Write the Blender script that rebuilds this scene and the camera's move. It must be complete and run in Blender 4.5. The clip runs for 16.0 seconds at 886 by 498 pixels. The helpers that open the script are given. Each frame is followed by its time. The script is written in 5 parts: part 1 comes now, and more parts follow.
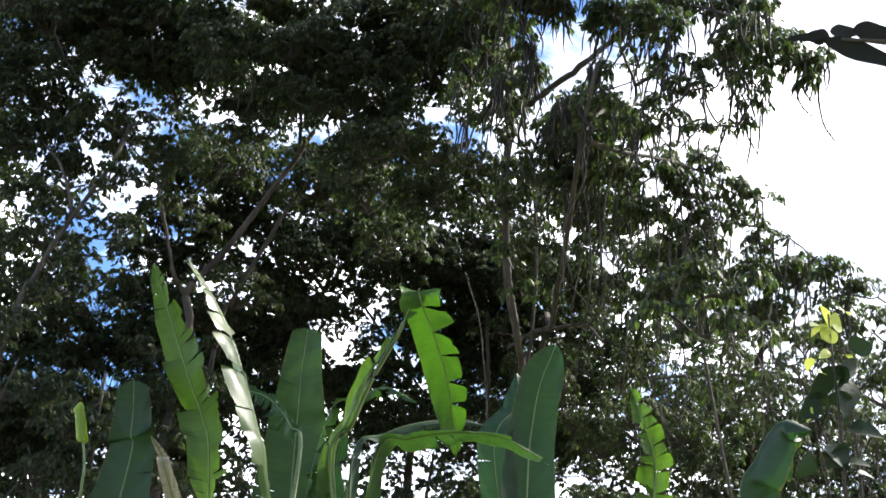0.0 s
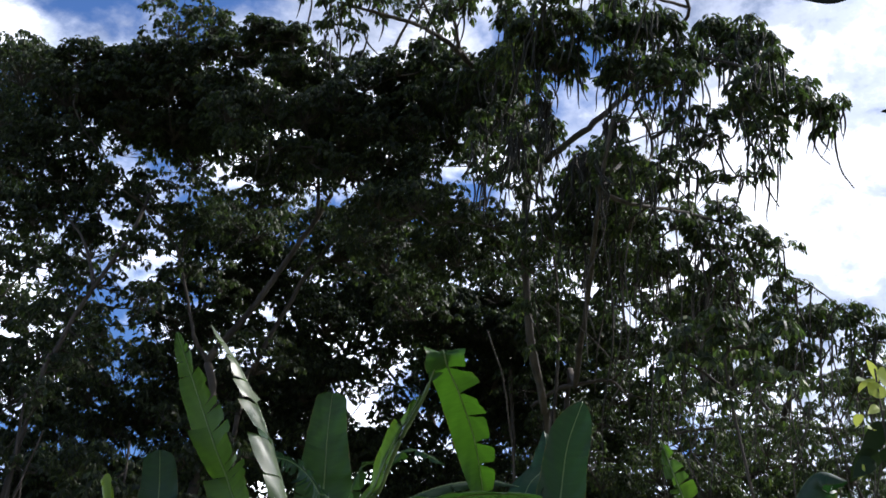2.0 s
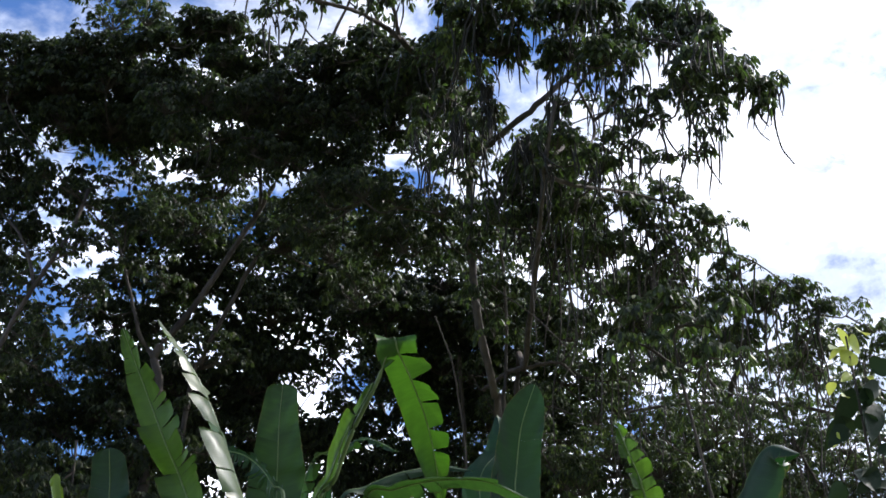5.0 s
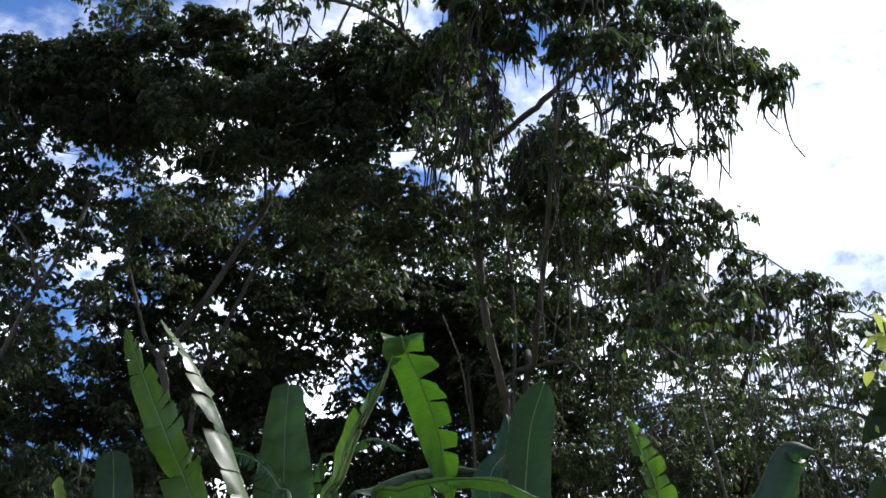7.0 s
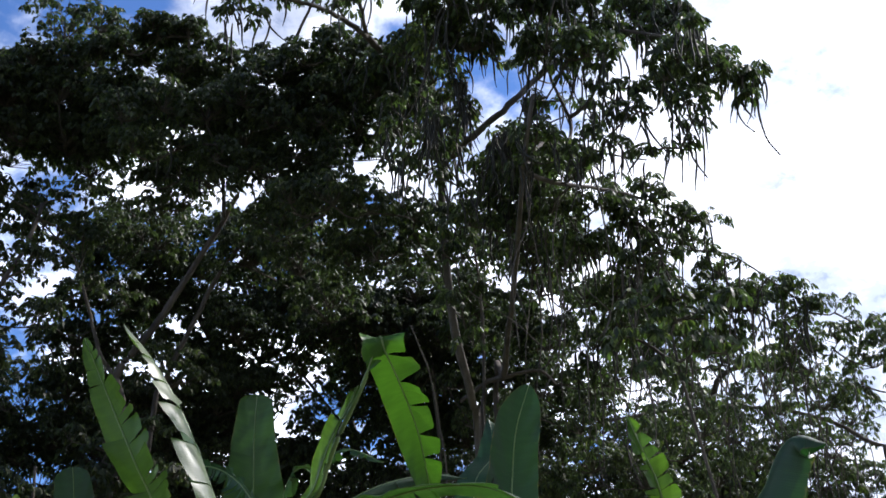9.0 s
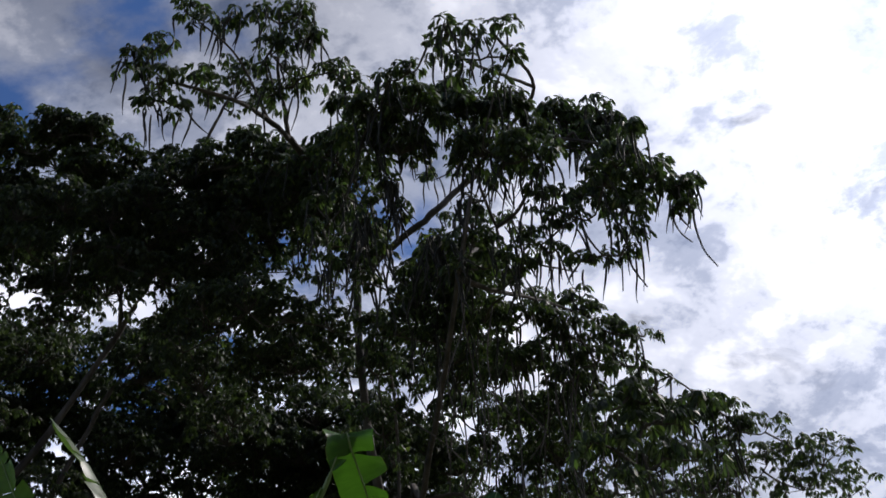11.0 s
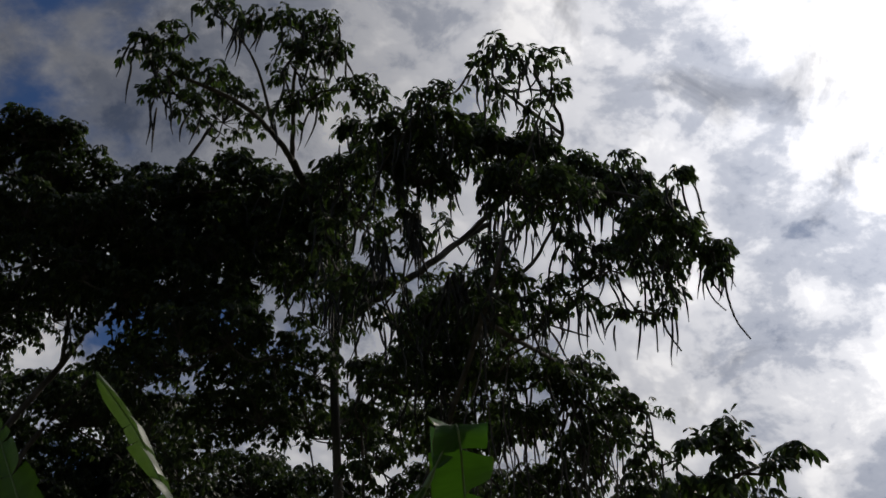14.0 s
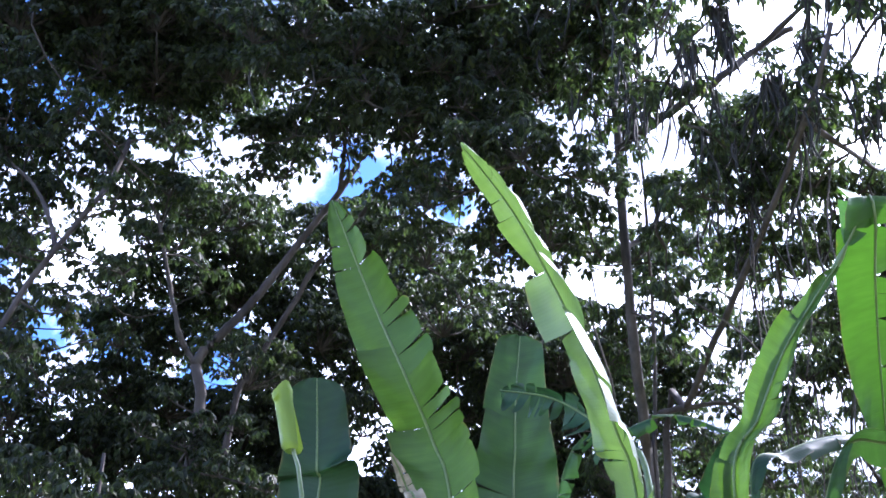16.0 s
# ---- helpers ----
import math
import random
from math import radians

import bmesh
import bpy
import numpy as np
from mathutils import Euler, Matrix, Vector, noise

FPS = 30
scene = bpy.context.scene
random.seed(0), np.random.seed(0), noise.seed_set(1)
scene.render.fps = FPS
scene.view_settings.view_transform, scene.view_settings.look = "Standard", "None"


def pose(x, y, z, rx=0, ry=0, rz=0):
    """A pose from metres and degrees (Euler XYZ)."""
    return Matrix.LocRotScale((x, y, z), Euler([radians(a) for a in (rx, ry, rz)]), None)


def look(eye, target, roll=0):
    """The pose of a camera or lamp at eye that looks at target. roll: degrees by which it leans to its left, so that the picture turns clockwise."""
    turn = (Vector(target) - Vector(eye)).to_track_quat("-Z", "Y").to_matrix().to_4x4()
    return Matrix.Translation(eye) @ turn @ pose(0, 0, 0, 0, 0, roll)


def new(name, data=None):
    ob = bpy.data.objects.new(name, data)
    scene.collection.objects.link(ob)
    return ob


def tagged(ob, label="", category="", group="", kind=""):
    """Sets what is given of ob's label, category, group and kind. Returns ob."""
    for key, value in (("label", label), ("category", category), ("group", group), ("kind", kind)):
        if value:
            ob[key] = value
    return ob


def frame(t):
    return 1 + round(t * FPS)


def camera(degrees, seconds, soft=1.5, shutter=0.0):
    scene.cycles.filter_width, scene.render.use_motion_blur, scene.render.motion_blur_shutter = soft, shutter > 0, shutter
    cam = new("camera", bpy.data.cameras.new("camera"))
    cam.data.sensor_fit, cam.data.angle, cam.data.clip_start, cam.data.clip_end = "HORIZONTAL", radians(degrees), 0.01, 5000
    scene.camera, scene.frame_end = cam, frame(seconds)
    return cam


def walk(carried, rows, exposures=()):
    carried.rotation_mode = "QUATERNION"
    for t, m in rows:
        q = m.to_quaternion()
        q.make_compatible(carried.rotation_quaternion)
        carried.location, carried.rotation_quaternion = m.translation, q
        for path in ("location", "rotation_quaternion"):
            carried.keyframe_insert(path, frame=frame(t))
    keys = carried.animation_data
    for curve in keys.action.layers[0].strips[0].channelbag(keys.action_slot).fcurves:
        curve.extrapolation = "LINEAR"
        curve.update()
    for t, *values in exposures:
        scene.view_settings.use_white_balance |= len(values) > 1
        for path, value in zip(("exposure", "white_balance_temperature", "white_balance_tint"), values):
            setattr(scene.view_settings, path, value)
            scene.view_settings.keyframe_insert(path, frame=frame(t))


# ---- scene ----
cam = camera(39.63, 16.0, soft=1.6, shutter=0.15)


def sight(x, y, z, yaw, pitch, roll):
    """The camera's pose at a place, from yaw (to the left of +y), pitch (up) and roll in degrees."""
    a, b = radians(yaw), radians(pitch)
    way = Vector((-math.sin(a) * math.cos(b), math.cos(a) * math.cos(b), math.sin(b)))
    return look((x, y, z), Vector((x, y, z)) + way, roll)


PATH = [
    (0, sight(0.087, -0.055, 1.582, 2.30, 22.45, 5.86)),
    (0.5, sight(0.064, -0.012, 1.612, 1.86, 24.45, 5.55)),
    (1, sight(0.059, -0.036, 1.606, 2.60, 24.98, 4.42)),
    (1.5, sight(0.056, -0.049, 1.601, 2.63, 26.00, 4.30)),
    (2, sight(0.045, -0.051, 1.597, 3.45, 25.07, 4.57)),
    (2.5, sight(0.037, -0.030, 1.599, 4.15, 23.20, 4.14)),
    (3, sight(0.035, -0.016, 1.600, 3.52, 23.35, 3.82)),
    (3.5, sight(0.025, 0.002, 1.603, 2.86, 23.72, 3.85)),
    (4, sight(0.021, 0.005, 1.603, 2.18, 23.86, 3.49)),
    (4.5, sight(0.010, 0.001, 1.605, 1.27, 24.14, 2.74)),
    (5, sight(-0.001, 0.000, 1.601, 0.47, 24.65, 1.60)),
    (5.2, sight(0.000, -0.013, 1.607, 0.28, 24.78, 1.08)),
    (7.3, sight(0.002, 0.198, 1.645, 0.95, 24.57, 1.16)),
    (7.5, sight(0.003, 0.218, 1.647, 1.09, 24.09, 0.87)),
    (8, sight(-0.001, 0.288, 1.660, 0.80, 23.84, -0.09)),
    (8.2, sight(-0.002, 0.343, 1.667, 0.31, 24.25, -0.54)),
    (10.3, sight(-0.777, 1.286, 1.595, -6.12, 29.10, -1.36)),
    (10.5, sight(-0.809, 1.349, 1.658, -7.08, 30.07, -2.17)),
    (11, sight(-0.963, 1.593, 1.670, -9.51, 32.20, -3.56)),
    (11.5, sight(-1.104, 1.884, 1.718, -12.62, 34.53, -4.65)),
    (12, sight(-1.359, 2.166, 1.687, -15.36, 36.25, -5.61)),
    (12.5, sight(-1.556, 2.414, 1.664, -16.27, 38.13, -4.43)),
    (13, sight(-1.739, 2.810, 1.633, -14.61, 39.01, -1.13)),
    (13.5, sight(-1.921, 3.104, 1.610, -15.48, 38.34, -1.88)),
    (14, sight(-2.174, 3.446, 1.602, -17.07, 38.11, -2.18)),
    (14.5, sight(-2.456, 3.862, 1.639, -15.09, 35.51, 0.17)),
    (15, sight(-2.525, 4.158, 1.646, -9.46, 32.53, 3.08)),
    (15.5, sight(-2.707, 4.324, 1.658, -6.34, 31.57, 3.68)),
    (16, sight(-2.817, 4.491, 1.649, -5.10, 31.46, 3.50)),
]
EXPOSURES = [
    (0, 1.55, 6650, 13), (0.5, 1.0, 6350, 14), (1, 0.5, 6150, 15), (1.5, 0.42, 6150, 15), (2.5, 0.46, 6200, 15), (3.5, 0.6, 6200, 15), (5, 0.7, 6200, 15), (8, 0.75, 6200, 15),
    (10.3, 0.3, 6100, 17), (10.5, 0.15, 6100, 17), (11, -0.45, 6250, 17), (11.5, -0.98, 6400, 14), (12, -1.62, 6500, 11), (12.5, -2.12, 6600, 11),
    (13, -1.85, 6700, 11), (13.5, -1.55, 6750, 12), (14, -1.4, 6750, 13), (14.5, -1.05, 6500, 17), (15, 0.05, 6000, 17), (15.5, 1.1, 5700, 22), (16, 2.1, 5400, 28),
]
walk(cam, PATH, EXPOSURES)

# ---- world, sun ----
SUN_AZ, SUN_EL = 61.0, 45.0  # degrees to the right of +y, and up
sun_way = Vector((math.sin(radians(SUN_AZ)) * math.cos(radians(SUN_EL)), math.cos(radians(SUN_AZ)) * math.cos(radians(SUN_EL)), math.sin(radians(SUN_EL))))
world = bpy.data.worlds.new("sky")
scene.world = world
world.use_nodes = True
wn, wl = world.node_tree.nodes, world.node_tree.links
wn.clear()


def wnode(kind, **values):
    n = wn.new(kind)
    for key, value in values.items():
        n.inputs[key.replace("_", " ")].default_value = value
    return n


def wmath(op, a, b=None, c=None):
    n = wn.new("ShaderNodeMath")
    n.operation = op
    for i, v in enumerate((a, b, c)):
        if v is None:
            continue
        if isinstance(v, (int, float)):
            n.inputs[i].default_value = v
        else:
            wl.new(v, n.inputs[i])
    return n.outputs[0]


def wramp(value, stops):
    n = wn.new("ShaderNodeValToRGB")
    n.color_ramp.interpolation = "EASE"
    while len(n.color_ramp.elements) < len(stops):
        n.color_ramp.elements.new(0.5)
    for e, (p, c) in zip(n.color_ramp.elements, stops):
        e.position, e.color = p, (*c, 1) if isinstance(c, tuple) else (c, c, c, 1)
    wl.new(value, n.inputs[0])
    return n.outputs[0]


sky = wn.new("ShaderNodeTexSky")
sky.sky_type = "NISHITA"
sky.sun_disc = False
sky.sun_elevation, sky.sun_rotation = radians(SUN_EL), radians(SUN_AZ)
sky.air_density, sky.dust_density, sky.ozone_density = 1.0, 0.3, 1.6
coord = wn.new("ShaderNodeTexCoord")
split = wn.new("ShaderNodeSeparateXYZ")
wl.new(coord.outputs["Generated"], split.inputs[0])
lift = wmath("MAXIMUM", wmath("ADD", split.outputs[2], 0.55), 0.3)
flat = wn.new("ShaderNodeCombineXYZ")
wl.new(wmath("DIVIDE", split.outputs[0], lift), flat.inputs[0])
wl.new(wmath("DIVIDE", split.outputs[1], lift), flat.inputs[1])
drift = wn.new("ShaderNodeMapping")
drift.inputs["Location"].default_value = (3.1, 1.7, 0.4)
drift.inputs["Rotation"].default_value = (0, 0, radians(32))
drift.inputs["Scale"].default_value = (1.0, 1.15, 1.0)
wl.new(flat.outputs[0], drift.inputs[0])


def wnoise(scale, detail, rough, warp=0.0):
    n = wnode("ShaderNodeTexNoise", Scale=scale, Detail=detail, Roughness=rough, Distortion=warp)
    wl.new(drift.outputs[0], n.inputs["Vector"])
    return n.outputs["Fac"]


dot = wn.new("ShaderNodeVectorMath")
dot.operation = "DOT_PRODUCT"
wl.new(coord.outputs["Generated"], dot.inputs[0])
dot.inputs[1].default_value = sun_way
near_sun = wmath("MAXIMUM", dot.outputs["Value"], 0.0)
glow = wmath("POWER", near_sun, 14.0)
# broken cloud, thick towards the sun and opening to blue on the far side
left = wmath("MAXIMUM", wmath("MULTIPLY", wmath("MINIMUM", wmath("SUBTRACT", split.outputs[0], 0.0), 0.0), 0.2), -0.06)
tall = wmath("MULTIPLY", wmath("SUBTRACT", split.outputs[2], 0.58), 6.0)
tall.node.use_clamp = True
high = wmath("MULTIPLY", wmath("MULTIPLY", wmath("MAXIMUM", wmath("ADD", split.outputs[0], 0.10), 0.0), 2.0), tall)
right = wmath("MINIMUM", wmath("MULTIPLY", wmath("MAXIMUM", wmath("SUBTRACT", split.outputs[0], 0.12), 0.0), 1.2), 0.3)
# a blue opening low on the sunny side
window = wn.new("ShaderNodeVectorMath")
window.operation = "DOT_PRODUCT"
wl.new(coord.outputs["Generated"], window.inputs[0])
window.inputs[1].default_value = (0.132, 0.835, 0.534)
gap = wmath("MULTIPLY", wmath("POWER", wmath("MAXIMUM", window.outputs["Value"], 0.0), 900.0), -0.13)
cover = wmath("ADD", wmath("MULTIPLY_ADD", wnoise(5.2, 9.0, 0.56, 0.15), 0.95, 0.035), wmath("ADD", wmath("ADD", left, gap), wmath("MINIMUM", wmath("ADD", right, high), 0.3)))
mask = wramp(cover, [(0.41, 0.0), (0.53, 1.0)])
heaps = wn.new("ShaderNodeTexVoronoi")
heaps.feature, heaps.normalize = "SMOOTH_F1", True
heaps.inputs["Scale"].default_value, heaps.inputs["Detail"].default_value, heaps.inputs["Roughness"].default_value = 10.5, 4.0, 0.6
heaps.inputs["Smoothness"].default_value = 0.6
stir = wnode("ShaderNodeTexNoise", Scale=9.0, Detail=5.0, Roughness=0.6)
wl.new(drift.outputs[0], stir.inputs["Vector"])
sway = wn.new("ShaderNodeVectorMath")
sway.operation = "MULTIPLY_ADD"
wl.new(stir.outputs["Color"], sway.inputs[0])
sway.inputs[1].default_value = (0.10, 0.10, 0.0)
wl.new(drift.outputs[0], sway.inputs[2])
wl.new(sway.outputs[0], heaps.inputs["Vector"])
bulge = wmath("MULTIPLY_ADD", heaps.outputs["Distance"], -1.1, 0.80)
grain = wmath("ADD", wmath("MULTIPLY", wnoise(14.0, 10.0, 0.66, 0.2), 0.58), wmath("MULTIPLY", wnoise(4.6, 4.0, 0.5, 0.2), 0.42))
billow = wmath("ADD", wmath("MULTIPLY", grain, 0.55), wmath("MULTIPLY", bulge, 0.45))
puff = wramp(billow, [(0.39, (0.20, 0.24, 0.32)), (0.46, (0.47, 0.51, 0.58)), (0.515, (0.80, 0.83, 0.87)), (0.585, (1.16, 1.18, 1.18))])
low = wmath("MULTIPLY_ADD", wmath("MAXIMUM", wmath("SUBTRACT", 0.71, split.outputs[2]), 0.0), 4.0, 0.19)
side = wmath("MULTIPLY_ADD", wmath("MINIMUM", wmath("MAXIMUM", wmath("SUBTRACT", split.outputs[0], 0.05), 0.0), 0.35), -2.0, 1.0)
side = wmath("MULTIPLY_ADD", wmath("MINIMUM", wmath("MAXIMUM", wmath("SUBTRACT", 0.05, split.outputs[0]), 0.0), 0.3), 1.6, side)
low = wmath("MULTIPLY", low, side)
# clouds shine through on the sunny side; unseen sky behind dimmed to darken leaves
low = wmath("MULTIPLY", low, wmath("MINIMUM", wmath("MAXIMUM", wmath("MULTIPLY_ADD", split.outputs[1], 0.9, 0.4), 0.3), 1.0))
bright = wmath("ADD", wmath("MULTIPLY", glow, 1.5), wmath("MULTIPLY_ADD", wmath("POWER", near_sun, 8.0), 3.5, low))
# clouds opposite the sun, out of view, brightened as frontal fill on the trees
bright = wmath("MULTIPLY_ADD", wmath("MAXIMUM", wmath("MULTIPLY", dot.outputs["Value"], -1.0), 0.0), 0.15, bright)
# torn dark shreds of cloud in front
shreds = wmath("MULTIPLY", wmath("SUBTRACT", wnoise(11.0, 6.0, 0.55, 0.5), 0.60), 9.0)
shreds.node.use_clamp = True
bright = wmath("MULTIPLY", bright, wmath("MULTIPLY_ADD", shreds, -0.5, 1.0))
cloud = wn.new("ShaderNodeVectorMath")
cloud.operation = "SCALE"
wl.new(puff, cloud.inputs[0])
wl.new(bright, cloud.inputs["Scale"])
blue = wn.new("ShaderNodeVectorMath")
blue.operation = "MULTIPLY"
wl.new(sky.outputs[0], blue.inputs[0])
blue.inputs[1].default_value = (0.054, 0.075, 0.104)
mixed = wn.new("ShaderNodeMix")
mixed.data_type = "RGBA"
wl.new(mask, mixed.inputs["Factor"])
wl.new(blue.outputs[0], mixed.inputs["A"])
veil = wn.new("ShaderNodeVectorMath")
veil.operation = "MULTIPLY_ADD"
wl.new(blue.outputs[0], veil.inputs[0])
veil.inputs[1].default_value = (0.2, 0.2, 0.2)
wl.new(cloud.outputs[0], veil.inputs[2])
wl.new(veil.outputs[0], mixed.inputs["B"])
backing = wn.new("ShaderNodeBackground")
wl.new(mixed.outputs["Result"], backing.inputs["Color"])
backing.inputs["Strength"].default_value = 1.0
wout = wn.new("ShaderNodeOutputWorld")
wl.new(backing.outputs[0], wout.inputs["Surface"])

sun = new("sun", bpy.data.lights.new("sun", "SUN"))
sun.data.energy, sun.data.angle, sun.data.color = 2.7, radians(0.6), (1.0, 0.94, 0.84)
sun.matrix_world = look(sun_way * 60, (0, 0, 0))


# ---- materials ----
def material(name):
    m = bpy.data.materials.new(name)
    m.use_nodes = True
    m.node_tree.nodes.clear()
    return m, m.node_tree.nodes, m.node_tree.links


def mnode(nodes, kind, **values):
    n = nodes.new(kind)
    for key, value in values.items():
        n.inputs[key.replace("_", " ")].default_value = value
    return n


def ramp(nodes, links, value, stops):
    n = nodes.new("ShaderNodeValToRGB")
    while len(n.color_ramp.elements) < len(stops):
        n.color_ramp.elements.new(0.5)
    for e, (p, c) in zip(n.color_ramp.elements, stops):
        e.position, e.color = p, (*c, 1)
    links.new(value, n.inputs[0])
    return n.outputs[0]


def finish(nodes, links, shader):
    out = nodes.new("ShaderNodeOutputMaterial")
    links.new(shader, out.inputs["Surface"])


def foliage(name, stops, glowing, rough=0.42, share=0.35):
    """Leaves that differ in colour from one to the next and let some light through."""
    m, nodes, links = material(name)
    geo = nodes.new("ShaderNodeNewGeometry")
    tone = ramp(nodes, links, geo.outputs["Random Per Island"], stops)
    coords = nodes.new("ShaderNodeTexCoord")
    big = mnode(nodes, "ShaderNodeTexNoise", Scale=1.1, Detail=3.0)
    links.new(coords.outputs["Object"], big.inputs["Vector"])
    hsv = mnode(nodes, "ShaderNodeHueSaturation", Saturation=1.0)
    links.new(tone, hsv.inputs["Color"])
    span = nodes.new("ShaderNodeMapRange")
    span.inputs["To Min"].default_value, span.inputs["To Max"].default_value = 0.6, 1.4
    links.new(big.outputs["Fac"], span.inputs["Value"])
    links.new(span.outputs[0], hsv.inputs["Value"])
    body = mnode(nodes, "ShaderNodeBsdfPrincipled", Roughness=rough, Specular_IOR_Level=0.3)
    links.new(hsv.outputs[0], body.inputs["Base Color"])
    fine = mnode(nodes, "ShaderNodeTexNoise", Scale=60.0, Detail=2.0)
    links.new(coords.outputs["Object"], fine.inputs["Vector"])
    bump = mnode(nodes, "ShaderNodeBump", Strength=0.25, Distance=0.004)
    links.new(fine.outputs["Fac"], bump.inputs["Height"])
    links.new(bump.outputs[0], body.inputs["Normal"])
    thin = nodes.new("ShaderNodeBsdfTranslucent")
    tint = nodes.new("ShaderNodeMix")
    tint.data_type, tint.blend_type = "RGBA", "MULTIPLY"
    tint.inputs["Factor"].default_value = 1.0
    links.new(hsv.outputs[0], tint.inputs["A"])
    tint.inputs["B"].default_value = (*glowing, 1)
    links.new(tint.outputs["Result"], thin.inputs["Color"])
    mix = nodes.new("ShaderNodeMixShader")
    mix.inputs[0].default_value = share
    links.new(body.outputs[0], mix.inputs[1])
    links.new(thin.outputs[0], mix.inputs[2])
    finish(nodes, links, mix.outputs[0])
    return m


LEAF = foliage("tree_leaf", [(0.0, (0.040, 0.046, 0.034)), (0.6, (0.058, 0.072, 0.040)), (0.88, (0.082, 0.116, 0.042)), (1.0, (0.15, 0.16, 0.06))], (1.3, 1.75, 0.75), 0.48, 0.36)
# darker green; on the leaning tree it also puts the crown's shade into colour
DARK_LEAF = foliage("darker_leaf", [(0.0, (0.036, 0.043, 0.032)), (0.7, (0.054, 0.068, 0.040)), (1.0, (0.095, 0.115, 0.042))], (1.3, 1.75, 0.75), 0.48, 0.36)
# nearly black: the backlit silhouette of the close leaves is in the colour
SHADE_LEAF = foliage("silhouette_leaf", [(0.0, (0.010, 0.012, 0.010)), (1.0, (0.016, 0.019, 0.014))], (1.0, 1.0, 0.8), 0.75, 0.05)
BROAD_LEAF = foliage("broad_leaf", [(0.0, (0.013, 0.026, 0.011)), (1.0, (0.024, 0.044, 0.016))], (1.0, 1.2, 0.8), 0.6, 0.12)
YELLOW_LEAF = foliage("variegated_leaf", [(0.0, (0.34, 0.42, 0.09)), (0.6, (0.44, 0.50, 0.12)), (1.0, (0.24, 0.34, 0.08))], (1.15, 1.15, 0.8), 0.4)


def rough_matter(name, dark, light, scale, bump_size, rough=0.85, stretch=(1, 1, 1)):
    m, nodes, links = material(name)
    coords = nodes.new("ShaderNodeTexCoord")
    place = nodes.new("ShaderNodeMapping")
    place.inputs["Scale"].default_value = stretch
    links.new(coords.outputs["Object"], place.inputs[0])
    coarse = mnode(nodes, "ShaderNodeTexNoise", Scale=scale, Detail=6.0, Roughness=0.65)
    links.new(place.outputs[0], coarse.inputs["Vector"])
    tone = ramp(nodes, links, coarse.outputs["Fac"], [(0.3, dark), (0.7, light)])
    body = mnode(nodes, "ShaderNodeBsdfPrincipled", Roughness=rough)
    links.new(tone, body.inputs["Base Color"])
    fine = mnode(nodes, "ShaderNodeTexNoise", Scale=scale * 7, Detail=5.0)
    links.new(place.outputs[0], fine.inputs["Vector"])
    bump = mnode(nodes, "ShaderNodeBump", Strength=0.6, Distance=bump_size)
    links.new(fine.outputs["Fac"], bump.inputs["Height"])
    links.new(bump.outputs[0], body.inputs["Normal"])
    finish(nodes, links, body.outputs[0])
    return m


BARK = rough_matter("bark", (0.032, 0.026, 0.022), (0.125, 0.105, 0.088), 5.0, 0.01, stretch=(1, 1, 0.3))
PALE_BARK = rough_matter("pale_bark", (0.036, 0.030, 0.025), (0.145, 0.122, 0.098), 5.0, 0.01, stretch=(1, 1, 0.3))
TWIG = rough_matter("twig", (0.030, 0.025, 0.020), (0.09, 0.075, 0.055), 9.0, 0.004)
POD = rough_matter("pod", (0.014, 0.013, 0.010), (0.036, 0.033, 0.022), 12.0, 0.002, 0.75)
SOIL = rough_matter("ground", (0.045, 0.06, 0.022), (0.13, 0.12, 0.06), 0.8, 0.05)
STEM = rough_matter("banana_stem", (0.10, 0.12, 0.05), (0.24, 0.25, 0.12), 3.0, 0.006, 0.5, (1, 1, 0.2))


